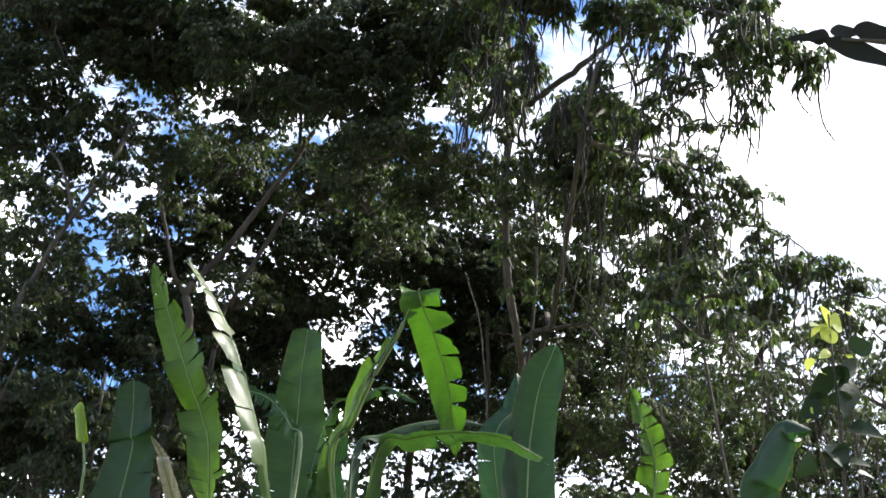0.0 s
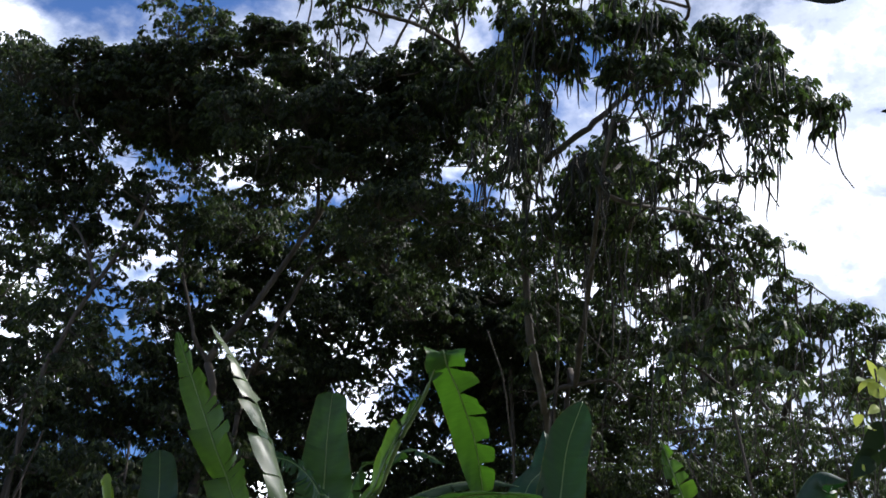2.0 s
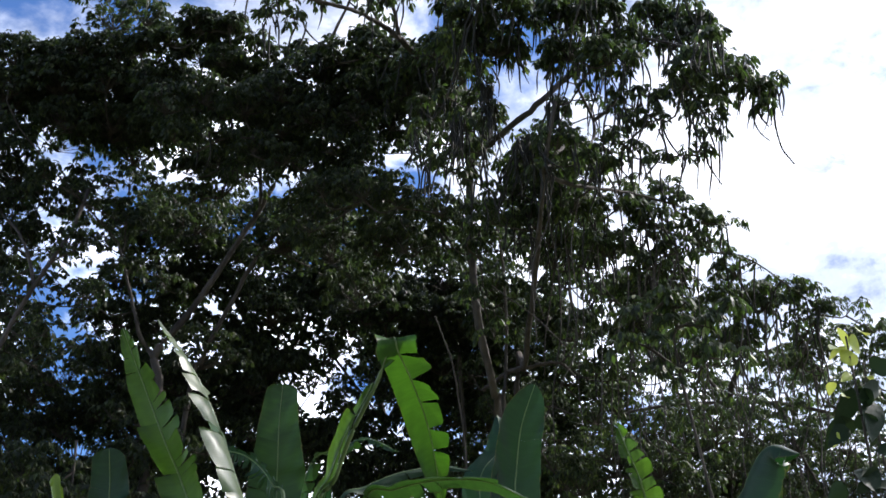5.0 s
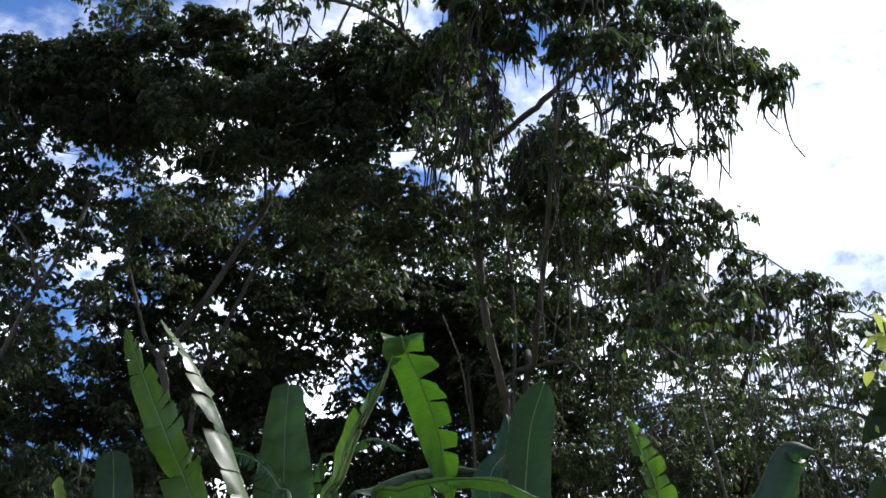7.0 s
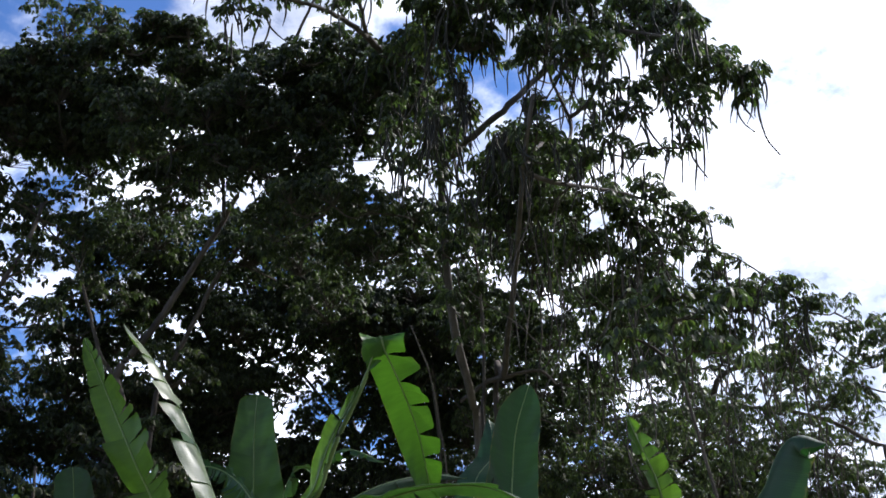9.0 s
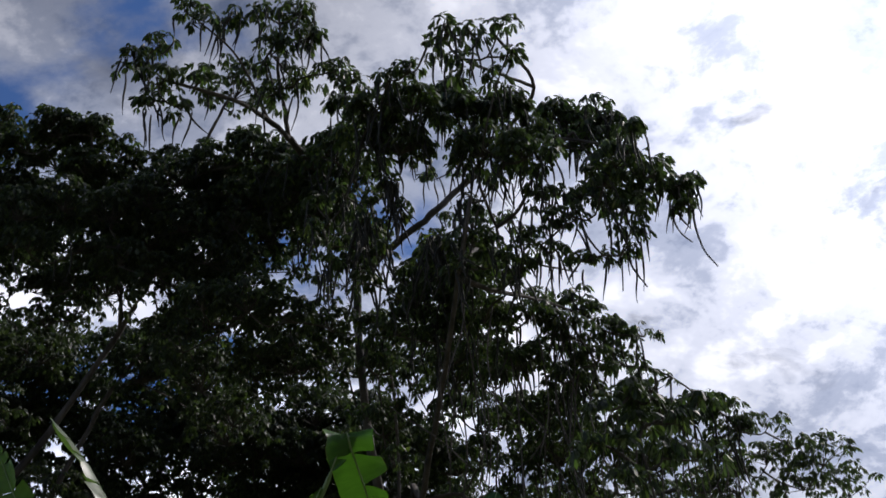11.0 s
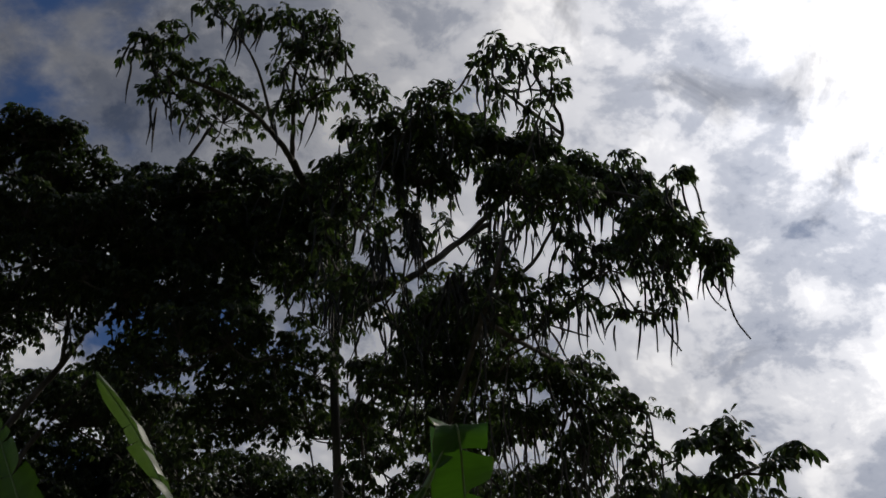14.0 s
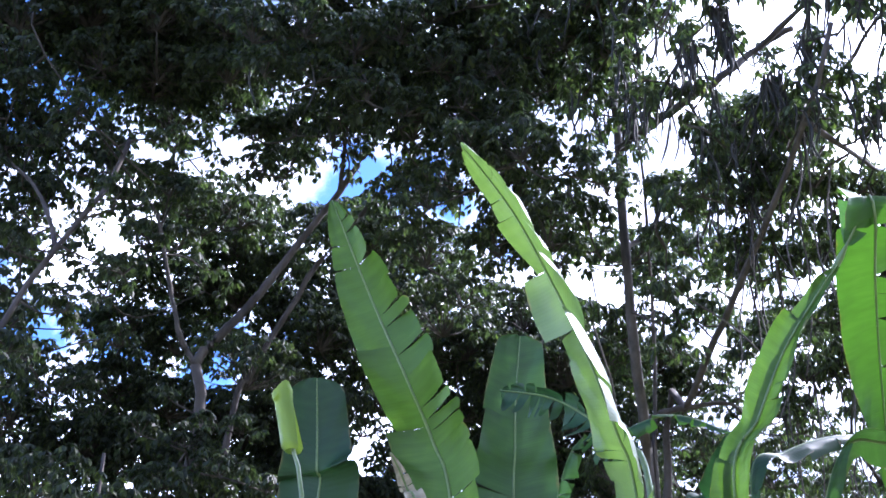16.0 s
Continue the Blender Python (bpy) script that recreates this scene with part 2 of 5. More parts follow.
def banana_blade(name, stops, glowing, share, gloss=0.40, wax=0.0):
    """A banana leaf: fine veins running across from the midrib, dry margins, light shining through."""
    m, nodes, links = material(name)
    uv = nodes.new("ShaderNodeUVMap")
    parts = nodes.new("ShaderNodeSeparateXYZ")
    links.new(uv.outputs[0], parts.inputs[0])
    coords = nodes.new("ShaderNodeTexCoord")
    blotch = mnode(nodes, "ShaderNodeTexNoise", Scale=3.5, Detail=5.0, Roughness=0.6)
    links.new(coords.outputs["Object"], blotch.inputs["Vector"])
    vein = nodes.new("ShaderNodeMath")
    vein.operation = "SINE"
    along = nodes.new("ShaderNodeMath")
    along.operation = "MULTIPLY"
    along.inputs[1].default_value = 900.0
    links.new(parts.outputs[0], along.inputs[0])
    links.new(along.outputs[0], vein.inputs[0])
    streak = nodes.new("ShaderNodeCombineXYZ")
    grow = nodes.new("ShaderNodeMath")
    grow.operation = "MULTIPLY"
    grow.inputs[1].default_value = 60.0
    links.new(parts.outputs[0], grow.inputs[0])
    links.new(grow.outputs[0], streak.inputs[0])
    links.new(parts.outputs[1], streak.inputs[1])
    bands = mnode(nodes, "ShaderNodeTexNoise", Scale=1.0, Detail=3.0)
    links.new(streak.outputs[0], bands.inputs["Vector"])
    both = nodes.new("ShaderNodeMath")
    both.operation = "MULTIPLY_ADD"
    both.inputs[1].default_value = 0.55
    links.new(bands.outputs["Fac"], both.inputs[0])
    half = nodes.new("ShaderNodeMath")
    half.operation = "MULTIPLY"
    half.inputs[1].default_value = 0.45
    links.new(blotch.outputs["Fac"], half.inputs[0])
    links.new(half.outputs[0], both.inputs[2])
    tone = ramp(nodes, links, both.outputs[0], [(0.25, stops[0]), (0.55, stops[1]), (0.85, stops[2])])
    # dry brown rim
    rim = nodes.new("ShaderNodeMath")
    rim.operation = "ABSOLUTE"
    links.new(parts.outputs[1], rim.inputs[0])
    fray = mnode(nodes, "ShaderNodeTexNoise", Scale=14.0, Detail=4.0)
    links.new(coords.outputs["Object"], fray.inputs["Vector"])
    reach = nodes.new("ShaderNodeMath")
    reach.operation = "MULTIPLY_ADD"
    reach.inputs[1].default_value = 0.22
    links.new(fray.outputs["Fac"], reach.inputs[0])
    links.new(rim.outputs[0], reach.inputs[2])
    dry = nodes.new("ShaderNodeMapRange")
    dry.inputs["From Min"].default_value, dry.inputs["From Max"].default_value = 1.06, 1.16
    links.new(reach.outputs[0], dry.inputs["Value"])
    paint = nodes.new("ShaderNodeMix")
    paint.data_type = "RGBA"
    links.new(dry.outputs[0], paint.inputs["Factor"])
    links.new(tone, paint.inputs["A"])
    paint.inputs["B"].default_value = (0.16, 0.11, 0.05, 1)
    body = mnode(nodes, "ShaderNodeBsdfPrincipled", Roughness=gloss, Specular_IOR_Level=0.5 + 0.5 * wax, Coat_Weight=wax, Coat_Roughness=0.34)
    links.new(paint.outputs["Result"], body.inputs["Base Color"])
    bump = mnode(nodes, "ShaderNodeBump", Strength=0.10, Distance=0.003)
    links.new(vein.outputs[0], bump.inputs["Height"])
    links.new(bump.outputs[0], body.inputs["Normal"])
    tint = nodes.new("ShaderNodeMix")
    tint.data_type, tint.blend_type = "RGBA", "MULTIPLY"
    tint.inputs["Factor"].default_value = 1.0
    links.new(paint.outputs["Result"], tint.inputs["A"])
    tint.inputs["B"].default_value = (*glowing, 1)
    thin = nodes.new("ShaderNodeBsdfTranslucent")
    links.new(tint.outputs["Result"], thin.inputs["Color"])
    mix = nodes.new("ShaderNodeMixShader")
    mix.inputs[0].default_value = share
    links.new(body.outputs[0], mix.inputs[1])
    links.new(thin.outputs[0], mix.inputs[2])
    finish(nodes, links, mix.outputs[0])
    return m


BLADE = banana_blade("banana_blade", ((0.031, 0.064, 0.013), (0.045, 0.091, 0.017), (0.072, 0.130, 0.026)), (1.7, 1.95, 0.7), 0.46)
# dark copy of BLADE with the trees' shade put into its green
SHADE_BLADE = banana_blade("banana_blade_deep_shade", ((0.014, 0.038, 0.016), (0.021, 0.056, 0.021), (0.034, 0.080, 0.028)), (1.1, 1.6, 0.8), 0.25, 0.5)
# brighter copy of BLADE, sunlight on the bent leaf put into its colour
SUNLIT_BLADE = banana_blade("banana_blade_sunlit", ((0.035, 0.090, 0.012), (0.049, 0.124, 0.016), (0.077, 0.160, 0.024)), (1.3, 1.55, 0.6), 0.35)
# BLADE darkened part way, a lighter shade held in the colour
HALF_SHADE_BLADE = banana_blade("banana_blade_shaded", ((0.022, 0.054, 0.015), (0.033, 0.080, 0.019), (0.053, 0.110, 0.028)), (1.3, 1.6, 0.75), 0.32)
# waxy coat over a paler green that carries part of the sun's glare
WAXY_GLARE_BLADE = banana_blade("banana_blade_waxy_glare", ((0.055, 0.090, 0.030), (0.075, 0.120, 0.038), (0.105, 0.155, 0.055)), (1.3, 1.6, 0.6), 0.42, 0.45, 0.42)
RIB = rough_matter("banana_rib", (0.10, 0.16, 0.05), (0.20, 0.27, 0.10), 8.0, 0.002, 0.35)
SPEAR = foliage("furled_leaf", [(0.0, (0.20, 0.32, 0.06)), (1.0, (0.26, 0.36, 0.08))], (1.3, 1.3, 0.7), 0.35, 0.4)


# ---- builders ----
def triangles(name, verts, tris, mat, smooth=False, uvs=None):
    me = bpy.data.meshes.new(name)
    verts, tris = np.asarray(verts, np.float32), np.asarray(tris, np.int32)
    me.vertices.add(len(verts))
    me.vertices.foreach_set("co", verts.ravel())
    me.loops.add(tris.size)
    me.loops.foreach_set("vertex_index", tris.ravel())
    me.polygons.add(len(tris))
    me.polygons.foreach_set("loop_start", np.arange(0, tris.size, 3, dtype=np.int32))
    me.polygons.foreach_set("use_smooth", np.full(len(tris), smooth))
    if uvs is not None:
        me.uv_layers.new(name="UVMap").data.foreach_set("uv", np.asarray(uvs, np.float32)[tris.ravel()].ravel())
    me.materials.append(mat)
    me.update(calc_edges=True)
    me.validate()
    return me


def unit(v):
    return v / np.maximum(np.linalg.norm(v, axis=-1, keepdims=True), 1e-9)


def glide(points, n):
    """n places along a smooth line through the points."""
    p = np.asarray(points, float)
    p = np.vstack([2 * p[0] - p[1], p, 2 * p[-1] - p[-2]])
    lengths = np.r_[0, np.cumsum(np.linalg.norm(np.diff(p[1:-1], axis=0), axis=1))]
    out = []
    for s in np.linspace(0, lengths[-1], n):
        k = min(int(np.searchsorted(lengths, s, side="right")) - 1, len(lengths) - 2)
        u = (s - lengths[k]) / max(lengths[k + 1] - lengths[k], 1e-9)
        a, b, c, d = p[k : k + 4]
        out.append(0.5 * (2 * b + (c - a) * u + (2 * a - 5 * b + 4 * c - d) * u * u + (3 * b - a - 3 * c + d) * u**3))
    return np.array(out)


def tube(line, radii, sides=8, knots=0.0, rng=None):
    """A tapering round limb along the line: its corners and triangles."""
    line, n = np.asarray(line, float), len(line)
    along = unit(np.gradient(line, axis=0))
    ref = np.where(np.abs(along[:, 2:3]) > 0.8, [[1.0, 0, 0]], [[0, 0, 1.0]])
    a = unit(np.cross(along, ref))
    b = np.cross(along, a)
    turn = np.linspace(0, 2 * np.pi, sides, endpoint=False)
    r = np.asarray(radii)[:, None, None] * np.ones((n, sides, 1))
    if knots and rng is not None:
        r = r * (1 + knots * rng.normal(size=(n, sides, 1)))
    ring = line[:, None] + r * (a[:, None] * np.cos(turn)[None, :, None] + b[:, None] * np.sin(turn)[None, :, None])
    verts = np.vstack([ring.reshape(-1, 3), line[0], line[-1]])
    i, j = np.meshgrid(np.arange(n - 1), np.arange(sides), indexing="ij")
    p, q = (i * sides + j).ravel(), (i * sides + (j + 1) % sides).ravel()
    tris = np.vstack([np.c_[p, q, q + sides], np.c_[p, q + sides, p + sides]])
    k = np.arange(sides)
    tris = np.vstack([tris, np.c_[(k + 1) % sides, k, np.full(sides, n * sides)], np.c_[(n - 1) * sides + k, (n - 1) * sides + (k + 1) % sides, np.full(sides, n * sides + 1)]])
    return verts, tris


def joined(pieces):
    verts, tris, at = [], [], 0
    for v, t in pieces:
        verts.append(v), tris.append(t + at)
        at += len(v)
    return np.vstack(verts), np.vstack(tris)


def part(name, me, parent, label=""):
    ob = new(name, me)
    ob.parent = parent
    ob.matrix_parent_inverse = parent.matrix_world.inverted() if parent.parent else Matrix.Translation(-parent.location)
    return tagged(ob, label)


LEAFLET = np.array([(0, 0, 0), (0.34, -0.29, 0.05), (0.34, 0.29, 0.05), (0.72, -0.48, 0.03), (0.72, 0.48, 0.03), (1.0, 0, 0)])
LEAFLET_TRIS = np.array([(0, 2, 1), (1, 2, 4), (1, 4, 3), (3, 4, 5)])


KITE = np.array([(0, 0, 0), (0.56, -0.48, 0.05), (0.56, 0.48, 0.05), (1.0, 0, 0)])
KITE_TRIS = np.array([(0, 2, 1), (1, 2, 3)])


def leaflets(base, way, length, width, rng, sag=0.25, plain=False):
    """Pointed, slightly folded and drooping leaflets; plain: with fewer corners, for those far off."""
    m = len(base)
    outline, corners = (KITE, KITE_TRIS) if plain else (LEAFLET, LEAFLET_TRIS)
    side = unit(np.cross(way, unit(rng.normal(size=(m, 3)) * 0.45 + [0, 0, 1.0])))
    up = np.cross(side, way)
    t, s, h = outline.T
    l, w = length[:, None, None], width[:, None, None]
    v = base[:, None] + l * t[None, :, None] * way[:, None] + w * s[None, :, None] * side[:, None] + l * h[None, :, None] * up[:, None]
    v[:, :, 2] -= sag * length[:, None] * t[None] ** 2
    tris = corners[None] + len(outline) * np.arange(m)[:, None, None]
    return v.reshape(-1, 3), tris.reshape(-1, 3)


trees = {}


def tree(name, base, label, group, leaf=None, size=0.86, bark=None, plain=False):
    ob = new(name)
    ob.location = base
    tagged(ob, label, "tree", group)
    trees[ob] = dict(lines=[], count=0, leaf=leaf or LEAF, size=size, bark=bark or BARK, plain=plain or leaf is DARK_LEAF, twigs=[])
    return ob


def limb(owner, name, points, r0, r1):
    rng = np.random.default_rng(len(points) * 17 + int(abs(points[0][0]) * 100) + trees[owner]["count"])
    trees[owner]["count"] += 1
    n = max(8, 5 * len(points))
    line = glide(points, n)
    line[1:-1] += rng.normal(size=(n - 2, 3)) * 0.12 * r1
    radii = (r0 + (r1 - r0) * np.linspace(0, 1, n) ** 0.8) * (1.0 if name == "seed_pod" else 0.62)
    if points[0][2] == 0:
        radii = radii * (1 + 0.5 * np.exp(-line[:, 2] / 0.4))
        line[0, 2] = -0.1
    mat = POD if name == "seed_pod" else trees[owner]["bark"]
    part(name, triangles(name, *tube(line, radii, 8 if r0 > 0.03 else 6, 0.06, rng), mat, True), owner)
    if name != "seed_pod":
        trees[owner]["lines"].append(line)


POD_SHAPES = []
for k in range(7):
    rng_pod = np.random.default_rng(50 + k)
    long = rng_pod.uniform(0.26, 0.62)
    bend = rng_pod.normal(size=2) * 0.12
    s = np.linspace(0, 1, 8)
    pod_line = np.c_[bend[0] * s**2 * long, bend[1] * s**2 * long + 0.05 * long * np.sin(s * 5 + k), -long * s]
    POD_SHAPES.append(triangles("seed_pod", *tube(pod_line, 0.0035 + 0.0095 * np.sin(np.pi * np.clip(s + 0.12, 0, 1)) ** 0.5, 5), POD, True))


def whorls(owner, c, r, n, rng):
    """n leafy twig ends in a low dome round c: each a whorl of palmate leaves with drooping leaflets. Returns the twig ends."""
    data = trees[owner]
    around = rng.uniform(0, 2 * np.pi, n)
    out = np.sqrt(rng.uniform(0.0, 1.0, n))
    drop = rng.uniform(0, 1, n) ** 1.4
    way = np.c_[np.cos(around) * out, np.sin(around) * out, 0.62 * np.sqrt(np.maximum(1 - out**2, 0)) - 0.95 * drop * (0.35 + 0.65 * rng.random(n)) + 0.12]
    tips = c + way * r + rng.normal(size=(n, 3)) * 0.05 * r
    axis = unit(way * [0.7, 0.7, 0.2] + [0, 0, 0.8] + rng.normal(size=(n, 3)) * 0.2)
    per = 5
    a = unit(np.cross(axis, unit(rng.normal(size=(n, 3)))))
    b = np.cross(axis, a)
    turn = (np.arange(per)[None] * 2 * np.pi / per + rng.uniform(0, 6.28, (n, 1)) + rng.normal(size=(n, per)) * 0.3)[..., None]
    tilt = rng.uniform(-0.1, 0.5, (n, per, 1))
    lead = unit((a[:, None] * np.cos(turn) + b[:, None] * np.sin(turn)) + axis[:, None] * tilt + [0, 0, -0.1])
    stalk = rng.uniform(0.04, 0.11, (n, per, 1)) * data["size"]
    hub = (tips[:, None] + lead * stalk).reshape(-1, 3)
    lead = lead.reshape(-1, 3)
    fan = 5
    side = unit(np.cross(lead, [0, 0, 1.0]) + rng.normal(size=lead.shape) * 0.2)
    spread = (np.linspace(-1.25, 1.25, fan)[None] + rng.normal(size=(len(hub), fan)) * 0.15)[..., None]
    ways = unit(lead[:, None] * np.cos(spread) + side[:, None] * np.sin(spread) + np.array([0, 0, -1.0]) * rng.uniform(0.45, 1.6, (len(hub), 1, 1)))
    base = np.repeat(hub[:, None], fan, 1).reshape(-1, 3)
    size = (rng.uniform(0.10, 0.17, (len(hub), 1)) * (1 - 0.3 * np.abs(np.linspace(-1, 1, fan)))[None]).ravel() * data["size"]
    v, t = leaflets(base, ways.reshape(-1, 3), size, size * (0.48 if data["leaf"] is DARK_LEAF else 0.36), rng, plain=data["plain"])
    tagged(part("leaf_clump", triangles("leaf_clump", v, t, data["leaf"]), owner), kind="stuff")
    return tips


def clumps(owner, places, dens=1.0, pods=0.0, fill=0.0):
    """Leafy ends of branches, hung with pods; fill: how many thinner ones stand behind and between them."""
    data = trees[owner]
    for x, y, z, r in places:
        data["count"] += 1
        rng = np.random.default_rng(1000 + data["count"] * 31 + int(abs(x) * 1000))
        spots = [(np.array([x, y, z]), max(0.13, 1.05 * r - 0.08), dens)]
        for _ in range(rng.poisson(0.9 * fill)):
            spots.append((spots[0][0] + rng.normal(size=3) * r * [1.1, 0.3, 1.0] + [0, rng.uniform(0.2, 1.4), 0], r * 1.15, dens * 0.5))
        for c, reach, thick in spots:
            n = max(4, int(thick * 12.5 * (reach / 0.30) ** 2 / data["size"] ** 2))
            tips = whorls(owner, c, reach, n, rng)
            lines = np.vstack(data["lines"])
            root = lines[np.argmin(((lines - c) ** 2).sum(1) + 0.5 * np.maximum(lines[:, 2] - c[2], 0))]
            heart = c - [0, 0, 0.3 * reach]
            gap = np.linalg.norm(root - heart)
            mid = (root + heart) / 2 + rng.normal(size=3) * 0.14 * gap + [0, 0, -0.08 * gap]
            way_in = glide([root, mid, heart], 8)
            data["twigs"].append(tube(way_in, np.linspace(0.014, 0.008, 8), 5))
            data["lines"].append(way_in[2:])
            for k in range(0, n, 2):
                data["twigs"].append(tube(np.array([heart, (heart + tips[k]) / 2 + rng.normal(size=3) * 0.03, tips[k]]), [0.007, 0.005, 0.003], 3))
        for k in range(rng.poisson(3.2 * pods)):
            ob = part("seed_pod", POD_SHAPES[rng.integers(7)], owner)
            spot = spots[0][0] + unit(rng.normal(size=3)) * r * 0.7 * [1, 1, 0.3] - [0, 0, 0.25 * r]
            ob.matrix_basis = Matrix.Translation(Vector(spot)) @ pose(0, 0, 0, rng.normal() * 8, rng.normal() * 8, rng.uniform(0, 360))


def vines(owner, number, low, high, seed):
    """Thin climbers hanging from the branches in the box from low to high."""
    rng = np.random.default_rng(seed)
    held = np.vstack(trees[owner]["lines"])
    held = held[((held > low) & (held < high)).all(1)]
    for _ in range(number):
        top = held[rng.integers(len(held))]
        drop = rng.uniform(0.9, 2.8)
        sway = rng.normal(size=(3, 2)) * 0.10
        limb(owner, "liana", [tuple(top), (top[0] + sway[0, 0], top[1] + sway[0, 1], top[2] - 0.35 * drop), (top[0] + sway[1, 0], top[1] + sway[1, 1], top[2] - 0.7 * drop), (top[0] + sway[2, 0], top[1] + sway[2, 1], top[2] - drop)], rng.uniform(0.012, 0.024), 0.010)


def undergrowth():
    """Lower trees that stand close together behind the banana plants."""
    rng = np.random.default_rng(77)
    for k, x in enumerate(np.arange(-9.8, 12.3, 2.2)):
        base = np.array([x + rng.normal() * 0.4, 21.5 + rng.normal() * 0.8 + 0.5 * (k % 2), 0.0])
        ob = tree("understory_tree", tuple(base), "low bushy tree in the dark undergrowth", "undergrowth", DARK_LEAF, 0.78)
        top = rng.uniform(6.0, 7.0)
        lean = rng.normal(size=2) * 0.5
        limb(ob, "trunk", [tuple(base), tuple(base + [lean[0] * 0.4, lean[1] * 0.4, top * 0.45]), tuple(base + [lean[0], lean[1], top])], 0.13, 0.04)
        for _ in range(3):
            a, h = rng.uniform(0, 6.28), rng.uniform(0.3, 0.6)
            limb(ob, "branch", [tuple(base + [lean[0] * h, lean[1] * h, top * h]), tuple(base + [math.cos(a) * 0.7, math.sin(a) * 0.7, top * h + 0.8]), tuple(base + [math.cos(a) * 1.2, math.sin(a) * 1.2, top * h + 1.7])], 0.06, 0.02)
        spots = [(base[0] + rng.normal() * 0.85, base[1] + rng.normal() * 0.7, rng.uniform(3.9, top + 0.2), rng.uniform(0.55, 0.85)) for _ in range(23)]
        clumps(ob, spots, 0.42)


def thicket_front():
    """Leafy young trees in front of the dark trunks, hung with thin climbers."""
    rng = np.random.default_rng(78)
    for x, y, top in ((-7.6, 15.4, 6.6), (-6.1, 14.9, 6.3), (-4.9, 15.8, 6.0)):
        base = np.array([x, y, 0.0])
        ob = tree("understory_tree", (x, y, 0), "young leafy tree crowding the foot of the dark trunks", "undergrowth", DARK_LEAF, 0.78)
        limb(ob, "trunk", [(x, y, 0), (x + 0.1, y + 0.1, top * 0.5), (x - 0.05, y + 0.2, top)], 0.09, 0.03)
        for k in range(4):
            a, h = 1.6 * k + rng.uniform(0, 1), rng.uniform(0.35, 0.7)
            limb(ob, "branch", [tuple(base + [0.05, 0.05, top * h]), tuple(base + [math.cos(a) * 0.5, math.sin(a) * 0.4, top * h + 0.6]), tuple(base + [math.cos(a) * 0.9, math.sin(a) * 0.7, top * h + 1.3])], 0.045, 0.015)
        clumps(ob, [(x + rng.normal() * 0.65, y + rng.normal() * 0.5, rng.uniform(3.6, top + 0.2), rng.uniform(0.35, 0.6)) for _ in range(11)], 0.65)
        vines(ob, 9, (x - 2, y - 2, 3.0), (x + 2, y + 2, 8.0), int(10 * top))


def twigs_done():
    for owner, data in trees.items():
        if data["twigs"]:
            tagged(part("fine_branchwork", triangles("fine_branchwork", *joined(data["twigs"]), TWIG), owner), kind="stuff")


def banana_plant(base, height, label):
    ob = new("banana_plant")
    ob.location = base
    tagged(ob, label, "banana plant", "banana plants")
    rng = np.random.default_rng(int(abs(base[0]) * 100 + base[1] * 10))
    for k in range(4):
        turn, off = k * 1.7, 0.012 * k
        n = 12
        top = height * (0.62 + 0.13 * k)
        line = np.c_[np.full(n, base[0]) + 0.02 * math.cos(turn), np.full(n, base[1]) + 0.02 * math.sin(turn), np.linspace(-0.05, top, n)]
        line[:, 0] += 0.06 * math.sin(turn) * (line[:, 2] / height) ** 2
        radii = (0.125 - off) * (1 - 0.55 * np.linspace(0, 1, n) ** 1.3 * top / height)
        part("leaf_sheath", triangles("leaf_sheath", *tube(line, radii, 12, 0.02, rng), STEM, True), ob)
    return ob


DRY_BLADE = banana_blade("banana_blade_dry", ((0.22, 0.20, 0.15), (0.40, 0.37, 0.29), (0.52, 0.49, 0.41)), (1.0, 0.9, 0.7), 0.3)


